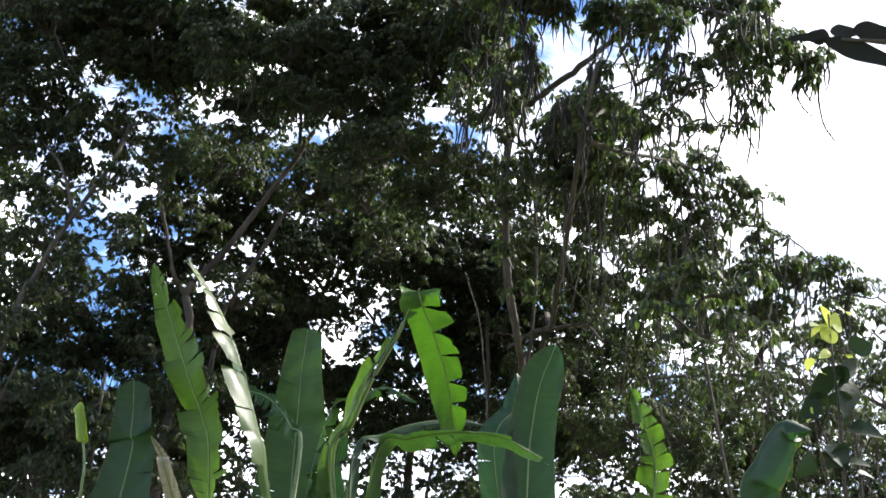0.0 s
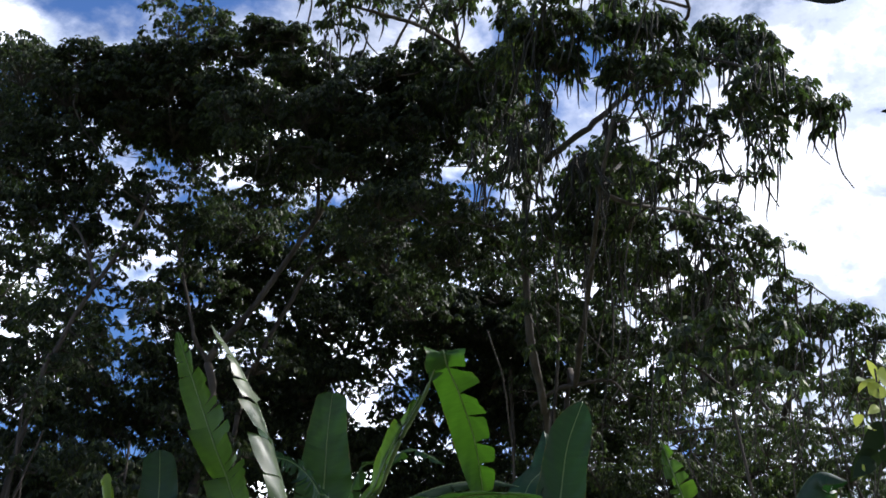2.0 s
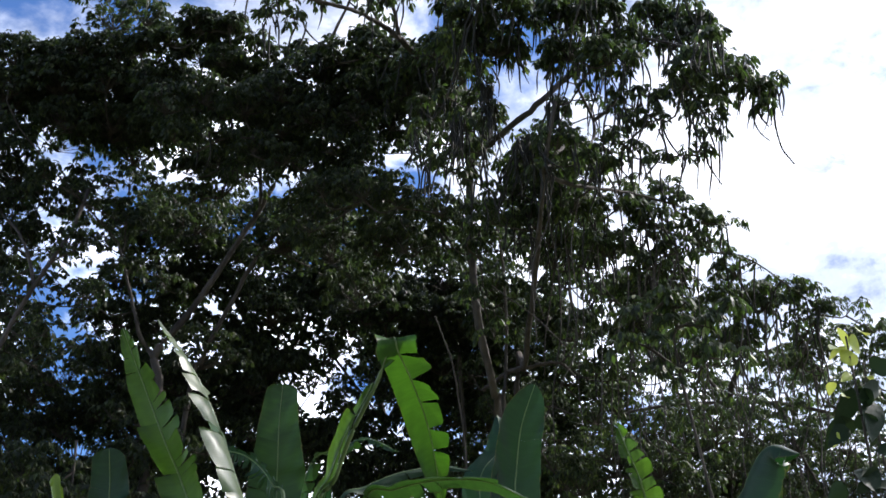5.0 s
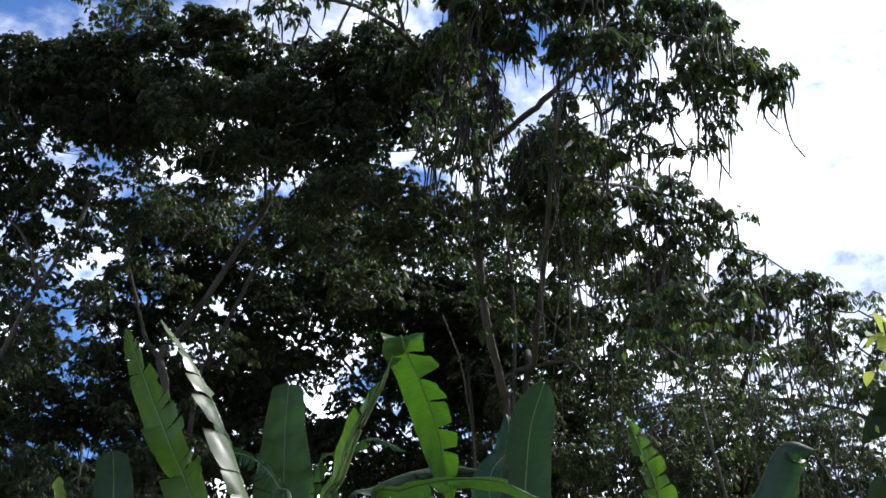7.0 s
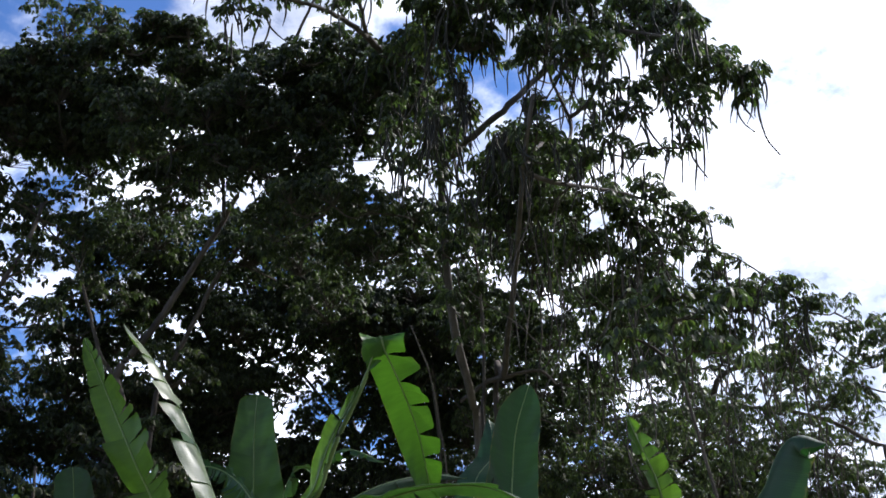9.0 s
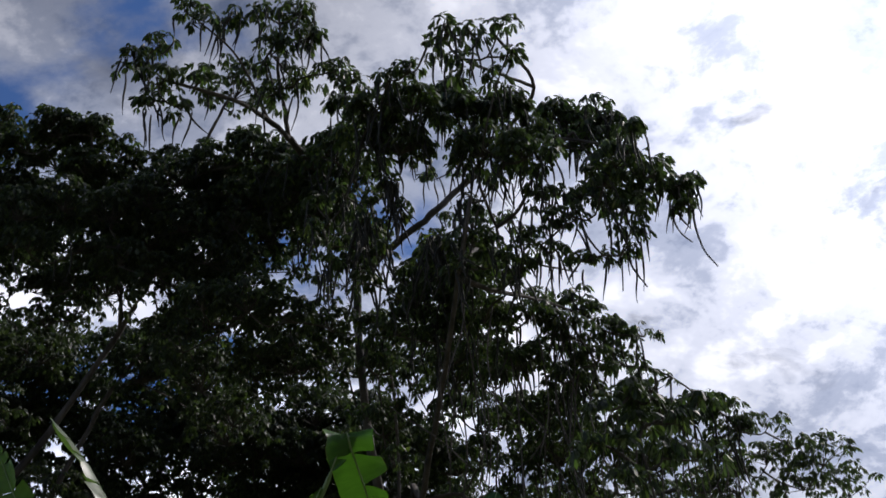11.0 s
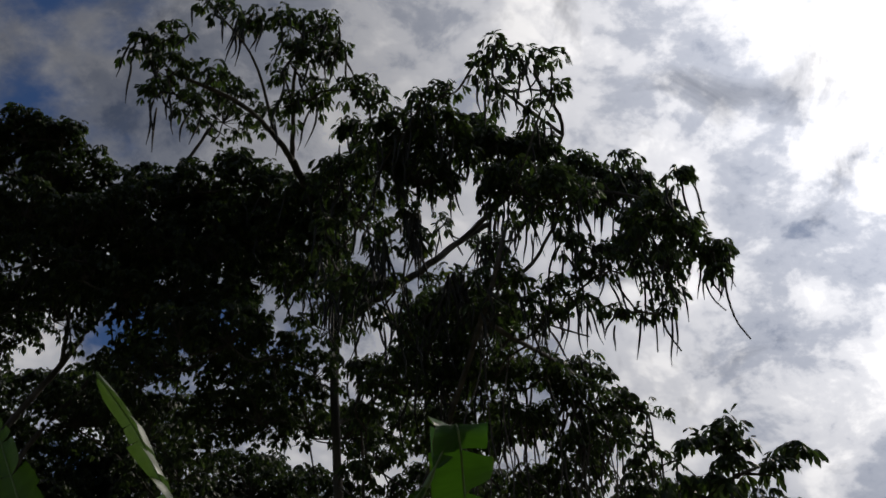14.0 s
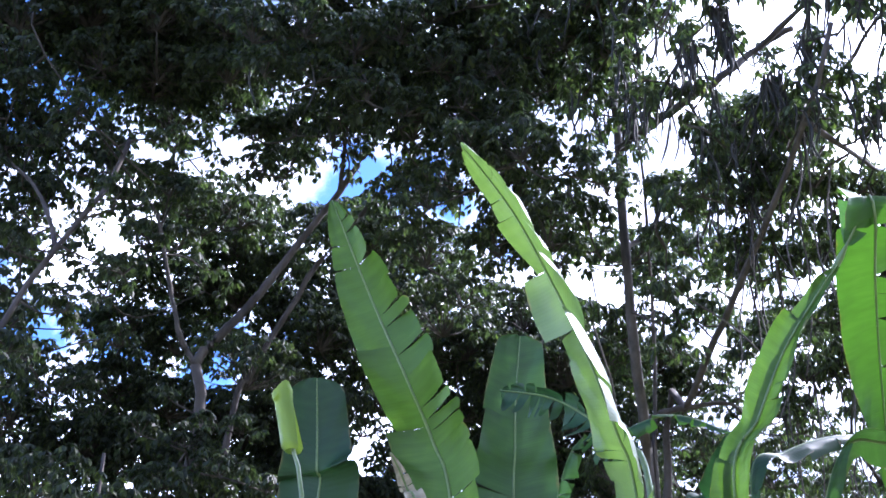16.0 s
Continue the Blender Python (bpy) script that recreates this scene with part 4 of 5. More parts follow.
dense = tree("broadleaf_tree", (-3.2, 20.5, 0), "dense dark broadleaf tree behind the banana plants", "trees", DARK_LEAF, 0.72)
limb(dense, "trunk", [(-3.20, 20.50, 0.00), (-2.88, 20.50, 7.21), (-3.15, 20.50, 8.32), (-3.60, 20.30, 9.40), (-4.00, 20.00, 10.10)], 0.16, 0.08)
limb(dense, "branch", [(-3.15, 20.50, 8.32), (-2.62, 20.50, 9.34), (-2.04, 20.50, 10.42)], 0.09, 0.05)
clumps(dense, [(-5.62, 19.50, 10.45, 0.47), (-5.09, 19.50, 10.61, 0.48), (-4.37, 19.50, 10.51, 0.48), (-3.71, 19.50, 10.32, 0.43), (-5.75, 19.60, 9.85, 0.54), (-5.06, 19.60, 9.85, 0.58), (-4.29, 19.80, 9.87, 0.59), (-3.48, 19.80, 9.69, 0.55)], 1.1, 0, 1.0)
clumps(dense, [(-5.68, 19.60, 9.07, 0.57), (-5.02, 19.80, 9.08, 0.54), (-4.18, 20.00, 9.10, 0.58), (-3.54, 20.00, 8.91, 0.54), (-2.90, 20.00, 9.51, 0.48), (-5.71, 19.80, 8.33, 0.60), (-4.97, 20.00, 8.25, 0.61), (-4.13, 20.00, 8.17, 0.61)], 1.1, 0, 1.0)
clumps(dense, [(-3.37, 20.00, 8.09, 0.53), (-2.72, 20.20, 8.58, 0.51), (-5.92, 19.80, 7.51, 0.58), (-5.13, 20.00, 7.43, 0.59), (-4.26, 20.20, 7.44, 0.60), (-3.35, 20.20, 7.37, 0.56)], 1.1, 0, 1.0)
clumps(dense, [(-2.45, 20.40, 11.20, 0.47), (-1.95, 20.40, 11.36, 0.47), (-1.49, 20.40, 10.92, 0.42), (-2.14, 20.60, 10.66, 0.51), (-1.52, 20.60, 10.35, 0.46), (-2.52, 20.60, 10.23, 0.50), (-1.97, 20.80, 9.83, 0.54), (-1.37, 20.80, 9.62, 0.46)], 0.95, 0, 1.0)
clumps(dense, [(-0.94, 20.80, 11.42, 0.39), (-0.57, 20.80, 10.86, 0.43), (0.17, 21.00, 10.96, 0.44), (-0.26, 21.00, 10.32, 0.52), (-0.85, 21.00, 9.87, 0.42), (0.44, 21.00, 10.20, 0.47)], 0.95, 0, 1.0)
clumps(dense, [(-0.38, 21.20, 9.64, 0.51), (0.31, 21.20, 9.53, 0.51), (-1.21, 21.20, 9.09, 0.50), (0.84, 20.80, 10.73, 0.43), (-1.03, 21.00, 8.40, 0.49), (-0.52, 21.00, 7.94, 0.56)], 0.95, 0, 1.0)
clumps(dense, [(-0.27, 21.20, 8.73, 0.46), (-1.84, 20.80, 8.07, 0.48), (0.49, 21.20, 8.37, 0.50), (1.16, 21.20, 8.18, 0.49), (-2.20, 20.80, 7.54, 0.47), (-1.33, 21.00, 7.78, 0.48), (1.67, 21.20, 8.49, 0.37)], 0.95, 0, 1.0)
spreading = tree("spreading_tree", (6.2, 21.8, 0), "spreading tree with a long level limb and open foliage", "trees", plain=True, size=0.72)
limb(spreading, "trunk", [(6.80, 19.40, 0.00), (7.31, 19.40, 6.54), (7.04, 19.40, 7.28), (6.35, 19.40, 7.69), (5.44, 19.40, 7.86), (4.61, 19.40, 7.86), (3.44, 19.40, 7.76), (2.46, 19.40, 7.49)], 0.1, 0.04)
limb(spreading, "branch", [(4.61, 19.40, 7.86), (4.63, 19.00, 8.14), (4.73, 18.60, 8.20), (5.02, 18.00, 8.09)], 0.09, 0.05)
limb(spreading, "branch", [(4.61, 19.40, 7.86), (4.09, 19.00, 8.32), (3.99, 18.60, 8.66)], 0.05, 0.03)
limb(spreading, "branch", [(5.44, 19.40, 7.86), (5.59, 19.20, 7.09), (5.83, 19.00, 6.41)], 0.05, 0.03)
clumps(spreading, [(4.84, 15.00, 7.73, 0.27), (5.22, 15.00, 7.78, 0.27), (5.52, 15.00, 7.51, 0.30), (5.34, 15.50, 7.53, 0.38), (5.75, 15.50, 7.22, 0.45), (6.10, 15.50, 7.55, 0.46), (5.60, 18.00, 7.74, 0.39), (6.44, 19.00, 7.90, 0.55)], 0.66, 0.1, 1.0)
clumps(spreading, [(5.82, 20.50, 8.99, 0.40), (5.46, 20.80, 8.56, 0.40), (6.21, 20.80, 8.06, 0.50), (4.66, 20.80, 8.54, 0.36), (4.05, 20.80, 8.52, 0.36), (5.12, 20.50, 7.74, 0.53), (6.01, 21.00, 7.50, 0.59), (6.68, 20.00, 7.34, 0.57)], 0.66, 0.1, 1.0)
clumps(spreading, [(4.43, 21.00, 7.56, 0.54), (3.65, 21.00, 7.74, 0.55), (3.07, 21.00, 8.04, 0.50), (4.98, 21.00, 6.97, 0.59), (4.00, 21.00, 6.85, 0.59), (6.13, 21.00, 6.71, 0.58)], 0.66, 0.1, 1.0)
clumps(spreading, [(3.12, 20.60, 8.43, 0.45), (3.71, 20.40, 8.90, 0.40), (4.36, 20.20, 8.85, 0.39), (5.00, 20.00, 8.89, 0.35), (3.32, 21.50, 7.57, 0.61), (4.02, 21.50, 7.48, 0.61), (4.84, 21.50, 7.61, 0.61), (5.64, 21.50, 7.53, 0.61)], 0.62, 0, 0.8)
clumps(spreading, [(6.44, 21.50, 7.44, 0.60), (7.23, 21.50, 7.36, 0.60), (3.59, 21.50, 6.96, 0.60), (4.49, 21.50, 6.88, 0.60), (5.38, 21.50, 6.81, 0.60), (6.28, 21.50, 6.83, 0.60), (7.06, 21.50, 6.75, 0.60), (7.71, 21.50, 7.17, 0.60)], 0.62, 0, 0.8)
clumps(spreading, [(6.64, 21.00, 7.93, 0.45), (7.44, 21.00, 7.95, 0.50)], 0.62, 0, 0.8)
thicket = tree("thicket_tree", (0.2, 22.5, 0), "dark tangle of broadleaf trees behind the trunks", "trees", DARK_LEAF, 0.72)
limb(thicket, "trunk", [(-1.00, 22.50, 0.00), (-1.05, 22.50, 7.08), (-1.20, 22.50, 8.16), (-1.34, 22.50, 8.82), (-1.67, 22.20, 9.39)], 0.17, 0.1)
limb(thicket, "branch", [(-1.20, 22.50, 8.16), (-0.79, 22.20, 8.85), (-0.38, 22.00, 9.35), (0.35, 21.50, 9.64)], 0.09, 0.05)
limb(thicket, "branch", [(-2.44, 21.00, 9.49), (-1.80, 21.30, 8.74), (-1.05, 21.60, 7.90), (-0.64, 22.00, 7.60)], 0.05, 0.03)
limb(thicket, "branch", [(0.14, 20.00, 8.87), (0.28, 20.30, 7.55), (0.34, 20.50, 6.63)], 0.06, 0.05)
clumps(thicket, [(-3.05, 19.50, 9.21, 0.58), (-1.55, 20.00, 9.45, 0.59), (-0.97, 20.00, 9.57, 0.59), (-0.37, 20.00, 9.48, 0.59), (0.32, 20.00, 9.50, 0.59), (0.99, 19.50, 9.32, 0.58), (1.52, 19.00, 9.14, 0.56), (1.99, 19.00, 8.85, 0.56)], 1.15, 0, 1.6)
clumps(thicket, [(-3.45, 20.00, 8.57, 0.58), (-2.86, 20.00, 8.48, 0.44), (-0.95, 20.50, 8.81, 0.50), (-0.15, 20.50, 8.73, 0.60), (0.64, 20.50, 8.75, 0.60), (1.30, 20.00, 8.59, 0.58), (1.98, 20.00, 8.41, 0.58), (2.61, 20.50, 8.28, 0.54)], 1.15, 0, 1.6)
clumps(thicket, [(-3.97, 20.50, 8.11, 0.59), (-3.26, 20.50, 7.92, 0.59), (-2.00, 21.00, 7.49, 0.59), (-2.68, 21.00, 7.27, 0.59), (0.07, 21.00, 7.96, 0.55), (0.77, 21.00, 7.87, 0.60), (1.67, 21.00, 8.00, 0.70), (2.36, 21.00, 7.71, 0.60)], 1.05, 0, 1.6)
clumps(thicket, [(-0.91, 21.50, 7.15, 0.70), (0.09, 21.50, 7.17, 0.70), (1.10, 21.50, 7.00, 0.70), (2.10, 21.50, 7.02, 0.70), (3.01, 21.50, 7.25, 0.60), (-1.89, 21.50, 6.72, 0.70), (-3.84, 21.00, 7.04, 0.69), (-0.35, 21.00, 8.47, 0.30)], 1.05, 0, 1.6)
clumps(thicket, [(-4.68, 20.50, 7.48, 0.58), (-4.66, 20.50, 6.50, 0.67)], 1.05, 0, 1.6)
clumps(slim, [(-7.37, 19.50, 9.10, 0.58), (-7.70, 19.50, 8.28, 0.66), (-6.85, 19.50, 7.71, 0.56), (-7.09, 19.50, 6.93, 0.64), (-6.39, 19.80, 7.23, 0.56), (-5.79, 19.80, 7.64, 0.47), (-5.32, 20.00, 7.32, 0.57), (-6.42, 20.00, 6.42, 0.65)], 0.9, 0, 1.1)
clumps(slim, [(-5.49, 20.00, 6.45, 0.65), (-6.12, 19.50, 9.13, 0.35), (-5.75, 19.50, 8.53, 0.28), (-6.96, 19.40, 8.56, 0.28), (-5.52, 20.00, 8.10, 0.43)], 0.9, 0, 1.1)
clumps(slim, [(-8.21, 19.00, 9.90, 0.67), (-8.68, 19.00, 8.87, 0.75), (-8.16, 19.50, 7.67, 0.75), (-7.74, 19.50, 6.45, 0.82), (-8.78, 19.50, 7.08, 0.83), (-7.04, 19.80, 6.08, 0.73), (-8.61, 18.50, 10.92, 0.67), (-8.14, 17.80, 11.74, 0.66)], 0.8, 0, 0.9)
clumps(slim, [(-8.09, 17.20, 12.57, 0.65), (-8.90, 17.50, 11.86, 0.74), (-7.13, 18.50, 9.51, 0.42)], 0.8, 0, 0.9)
sapling = tree("young_tree", (3.1, 11.8, 0), "young tree with umbrella-like leaf whorls against the clouds", "trees")
limb(sapling, "trunk", [(3.10, 11.80, 0.00), (2.70, 11.20, 2.80), (2.07, 10.50, 5.27), (2.05, 10.40, 5.64), (2.00, 10.30, 5.88)], 0.036, 0.02)
limb(sapling, "branch", [(2.05, 10.40, 5.64), (2.29, 10.40, 5.76), (2.54, 10.40, 5.88)], 0.03, 0.015)
limb(sapling, "branch", [(2.07, 10.50, 5.27), (1.79, 10.40, 5.44), (1.58, 10.30, 5.48)], 0.03, 0.015)
clumps(sapling, [(1.91, 10.20, 5.86, 0.14), (2.10, 10.20, 5.85, 0.13), (1.70, 10.20, 5.74, 0.11), (2.04, 10.30, 5.67, 0.15), (2.29, 10.30, 5.67, 0.17), (2.50, 10.30, 5.83, 0.18), (1.79, 10.30, 5.47, 0.15), (1.54, 10.30, 5.46, 0.12)], 0.8, 0, 0)
clumps(sapling, [(2.18, 10.40, 5.45, 0.19), (1.88, 10.40, 5.24, 0.19), (2.46, 10.40, 5.40, 0.23)], 0.8, 0, 0)
clumps(arched, [(1.33, 17.50, 10.99, 0.34), (1.86, 17.50, 10.88, 0.30), (1.76, 18.00, 10.56, 0.42), (2.31, 18.00, 10.54, 0.34), (1.50, 18.50, 10.29, 0.35), (2.21, 18.50, 10.20, 0.42), (1.86, 18.50, 9.63, 0.30), (2.42, 18.00, 9.10, 0.33)], 0.5, 0.6, 0.3)
clumps(arched, [(2.77, 17.50, 9.21, 0.32), (2.85, 18.00, 8.83, 0.32), (3.01, 17.00, 9.85, 0.32), (3.26, 18.00, 9.20, 0.40), (2.65, 18.00, 9.97, 0.34), (3.22, 18.50, 8.46, 0.33), (2.28, 18.50, 9.01, 0.27)], 0.5, 0.6, 0.3)
clumps(arched, [(2.62, 15.50, 9.81, 0.32), (1.35, 15.50, 10.68, 0.24), (2.16, 15.00, 9.87, 0.22), (1.87, 15.50, 9.63, 0.29), (1.29, 16.00, 10.46, 0.20)], 0.5, 1.0, 0)
clumps(leaning, [(-4.29, 16.80, 6.53, 0.33), (-4.45, 16.80, 6.07, 0.35), (-3.91, 16.90, 6.29, 0.36), (-4.81, 17.00, 6.69, 0.30), (-3.75, 17.20, 6.88, 0.28), (-4.18, 17.00, 6.88, 0.18), (-3.42, 17.00, 6.19, 0.30), (-4.59, 17.10, 7.15, 0.22)], 0.9, 0, 0.3)
clumps(leaning, [(-1.23, 16.20, 11.46, 0.35), (-0.85, 16.00, 11.80, 0.35), (-0.56, 16.00, 11.22, 0.31), (-0.94, 16.20, 10.88, 0.27), (-0.33, 15.80, 11.62, 0.28), (-1.39, 16.50, 11.05, 0.31), (-1.90, 16.50, 11.42, 0.35)], 1.3, 0.1, 0.8)
clumps(leaning, [(-2.50, 16.40, 11.70, 0.35), (-2.86, 16.60, 11.09, 0.31), (-3.45, 16.60, 11.45, 0.35), (-2.12, 16.80, 10.91, 0.25), (-3.93, 16.80, 10.73, 0.28)], 1.3, 0.1, 0.8)
clumps(podded, [(1.71, 16.00, 12.39, 0.23), (2.21, 16.00, 12.14, 0.22), (2.13, 16.50, 11.84, 0.25), (1.60, 16.50, 11.76, 0.20), (1.86, 16.50, 11.16, 0.23), (2.43, 16.00, 11.40, 0.21), (1.39, 16.20, 12.23, 0.19), (2.50, 15.60, 12.17, 0.21)], 0.35, 2.0, 0)
clumps(podded, [(1.31, 16.60, 11.34, 0.17)], 0.35, 2.0, 0)
clumps(leaning, [(-3.00, 15.50, 11.99, 0.37), (-3.45, 15.50, 12.22, 0.37), (-2.35, 15.50, 11.89, 0.33), (-1.81, 15.50, 11.49, 0.33), (-1.22, 15.50, 11.19, 0.29), (-3.18, 16.00, 11.70, 0.37), (-2.50, 16.00, 11.41, 0.37)], 0.9, 0, 0.4)
clumps(slim, [(-8.39, 20.00, 7.94, 0.54), (-7.58, 20.00, 7.37, 0.58), (-8.35, 20.00, 6.73, 0.62), (-7.20, 20.00, 6.40, 0.62), (-7.98, 20.00, 5.88, 0.61), (-6.30, 20.30, 6.33, 0.58), (-5.47, 20.30, 5.99, 0.57), (-6.86, 20.30, 7.30, 0.49)], 0.85, 0, 0.6)
clumps(slim, [(-8.75, 19.60, 8.41, 0.49)], 0.85, 0, 0.6)
clumps(slim, [(-7.61, 16.40, 10.27, 0.41), (-7.09, 17.00, 10.32, 0.41), (-5.96, 15.80, 9.94, 0.35), (-5.87, 17.20, 10.30, 0.41), (-7.16, 16.40, 9.42, 0.39), (-6.39, 16.90, 9.42, 0.40), (-5.34, 15.80, 8.86, 0.37), (-5.00, 17.00, 9.75, 0.39)], 0.75, 0, 0)
clumps(slim, [(-7.51, 16.80, 8.82, 0.40), (-6.35, 15.90, 8.17, 0.34), (-5.22, 16.40, 8.28, 0.32), (-7.02, 16.90, 8.02, 0.39), (-5.64, 16.00, 7.56, 0.35), (-4.70, 16.40, 8.68, 0.32), (-7.01, 16.40, 7.24, 0.34), (-6.06, 15.90, 6.99, 0.34)], 0.75, 0, 0)
clumps(slim, [(-5.20, 16.80, 7.59, 0.32)], 0.75, 0, 0)
clumps(leaning, [(-7.71, 16.60, 10.47, 0.65), (-6.98, 16.60, 10.91, 0.61), (-8.06, 16.60, 11.28, 0.67), (-7.13, 16.60, 11.73, 0.67), (-6.25, 16.60, 11.98, 0.66), (-5.35, 16.60, 12.12, 0.65), (-6.04, 16.60, 11.25, 0.55), (-4.48, 16.60, 11.84, 0.60)], 1.0, 0, 0.3)
clumps(leaning, [(-7.13, 16.60, 9.80, 0.46), (-7.82, 16.60, 9.67, 0.51)], 1.0, 0, 0.3)
clumps(dense, [(-3.47, 20.50, 11.49, 0.63), (-2.64, 20.50, 11.76, 0.63), (-1.97, 20.50, 11.21, 0.57), (-2.96, 20.50, 10.59, 0.57), (-2.10, 20.50, 10.29, 0.57), (-3.82, 20.50, 10.77, 0.52)], 1.0, 0, 0.3)
clumps(podded, [(2.02, 13.00, 10.49, 0.40), (2.72, 13.00, 10.52, 0.40), (3.19, 13.00, 10.29, 0.29), (2.90, 13.00, 9.87, 0.29)], 1.1, 0.8, 0)
clumps(arched, [(1.07, 14.00, 9.40, 0.41), (1.43, 14.00, 9.17, 0.37), (0.86, 14.00, 8.90, 0.33), (0.51, 14.00, 8.48, 0.36), (1.15, 14.00, 8.44, 0.39), (1.71, 14.00, 8.62, 0.36), (2.14, 14.00, 8.88, 0.29), (2.56, 14.00, 8.50, 0.33)], 0.9, 0.6, 0)
clumps(arched, [(1.92, 14.00, 8.08, 0.39), (2.82, 14.00, 8.12, 0.32), (2.47, 14.00, 7.88, 0.32)], 0.9, 0.6, 0)
clumps(arched, [(2.25, 16.50, 8.61, 0.41), (2.98, 16.50, 8.55, 0.46), (2.64, 16.50, 7.93, 0.41), (3.45, 16.50, 8.23, 0.42), (1.85, 16.50, 7.97, 0.41)], 0.9, 0.2, 0.3)
clumps(spreading, [(2.43, 18.00, 6.59, 0.61), (3.17, 18.00, 6.37, 0.61), (2.01, 18.00, 6.05, 0.51), (3.66, 18.00, 6.06, 0.52), (2.83, 18.00, 5.85, 0.52), (1.59, 18.00, 6.37, 0.43)], 0.9, 0, 0.3)
clumps(leaning, [(-1.20, 14.50, 9.07, 0.49), (-0.74, 14.50, 8.92, 0.37), (-1.73, 14.50, 9.05, 0.38)], 1.0, 0.2, 0.3)
clumps(leaning, [(-4.10, 15.00, 10.60, 0.48), (-3.56, 15.00, 10.77, 0.48), (-2.98, 15.00, 10.62, 0.48), (-2.50, 15.00, 10.86, 0.48), (-2.09, 15.00, 10.51, 0.44), (-2.80, 15.00, 9.96, 0.40), (-2.36, 15.00, 9.80, 0.34), (-3.37, 15.00, 10.12, 0.40)], 0.9, 0.2, 0.2)
clumps(leaning, [(-3.92, 15.00, 10.11, 0.37), (-1.76, 15.00, 10.00, 0.37), (-1.40, 15.00, 10.53, 0.38), (-1.55, 15.00, 9.50, 0.30), (-1.25, 15.00, 9.84, 0.31)], 0.9, 0.2, 0.2)
clumps(leaning, [(-3.56, 15.80, 11.98, 0.39), (-2.88, 15.80, 11.78, 0.38), (-2.16, 15.80, 11.97, 0.35), (-1.47, 15.80, 11.92, 0.35), (-3.45, 15.80, 10.97, 0.40), (-2.74, 15.80, 11.01, 0.40), (-2.02, 15.80, 11.05, 0.41), (-1.36, 15.80, 11.08, 0.37)], 0.8, 0.1, 0.2)
clumps(leaning, [(-0.78, 15.80, 11.77, 0.35), (-3.08, 15.80, 10.21, 0.29), (-2.25, 15.80, 10.33, 0.33), (-1.54, 15.80, 10.32, 0.33)], 0.8, 0.1, 0.2)
clumps(spreading, [(4.78, 19.00, 7.54, 0.52), (5.54, 19.00, 7.03, 0.57), (4.47, 19.00, 6.61, 0.56), (5.14, 19.00, 6.21, 0.56), (3.72, 19.00, 7.48, 0.46), (1.32, 19.00, 7.17, 0.46), (2.57, 19.00, 7.89, 0.46), (0.61, 19.00, 6.76, 0.45)], 0.55, 0, 0.3)
clumps(spreading, [(-0.08, 19.00, 6.36, 0.45), (5.79, 19.00, 8.15, 0.43), (0.77, 19.00, 7.51, 0.41)], 0.55, 0, 0.3)
clumps(leaning, [(-6.91, 17.00, 10.46, 0.44), (-6.31, 17.00, 10.20, 0.39), (-5.66, 17.00, 9.96, 0.32), (-6.59, 17.00, 9.67, 0.32), (-5.20, 17.00, 10.02, 0.28)], 0.7, 0, 0.2)
clumps(podded, [(-0.35, 16.50, 11.94, 0.27), (0.01, 16.50, 11.79, 0.27), (0.40, 16.50, 11.91, 0.25), (0.63, 16.50, 11.62, 0.23), (0.20, 16.50, 11.40, 0.25), (-0.14, 16.50, 11.28, 0.25), (-0.60, 16.50, 11.72, 0.27), (0.56, 16.50, 11.16, 0.21)], 0.55, 2.5, 0)
clumps(podded, [(-0.37, 13.20, 9.32, 0.23), (-0.05, 13.20, 9.13, 0.25), (0.30, 13.20, 9.01, 0.25), (0.67, 13.20, 8.91, 0.23), (0.12, 13.20, 8.65, 0.22), (0.47, 13.20, 8.44, 0.22), (-0.31, 13.20, 8.88, 0.20), (-0.44, 13.20, 9.65, 0.21)], 1.0, 1.5, 0)
clumps(podded, [(-0.12, 13.20, 9.80, 0.20), (0.24, 13.20, 9.73, 0.16)], 1.0, 1.5, 0)
clumps(podded, [(0.37, 12.80, 9.71, 0.12), (0.43, 12.80, 9.38, 0.10), (1.17, 12.80, 9.46, 0.12), (0.83, 12.80, 8.99, 0.12), (0.05, 12.80, 9.23, 0.13)], 0.7, 4.0, 0)
clumps(podded, [(2.89, 12.80, 11.01, 0.18), (3.05, 12.80, 10.81, 0.16), (3.22, 12.80, 10.56, 0.16), (3.59, 12.80, 10.11, 0.16), (3.49, 12.80, 9.89, 0.19), (3.72, 12.80, 9.71, 0.16), (3.31, 12.80, 9.69, 0.19), (3.11, 12.80, 9.67, 0.16)], 1.2, 1.6, 0)
clumps(podded, [(2.75, 12.80, 9.62, 0.17), (2.50, 12.80, 9.59, 0.15), (2.26, 12.80, 9.64, 0.15), (3.93, 12.80, 9.85, 0.09)], 1.2, 1.6, 0)
clumps(spreading, [(1.74, 17.00, 7.63, 0.40), (2.55, 17.00, 7.50, 0.43), (3.36, 17.00, 7.63, 0.44), (4.17, 17.00, 7.76, 0.39), (4.89, 17.00, 7.79, 0.36), (2.14, 17.00, 6.80, 0.43), (3.01, 17.00, 6.68, 0.43), (3.80, 17.00, 6.56, 0.43)], 0.7, 0.1, 0.2)
clumps(spreading, [(4.48, 17.00, 6.27, 0.40), (1.34, 17.00, 7.09, 0.37), (5.00, 17.00, 7.04, 0.36)], 0.7, 0.1, 0.2)
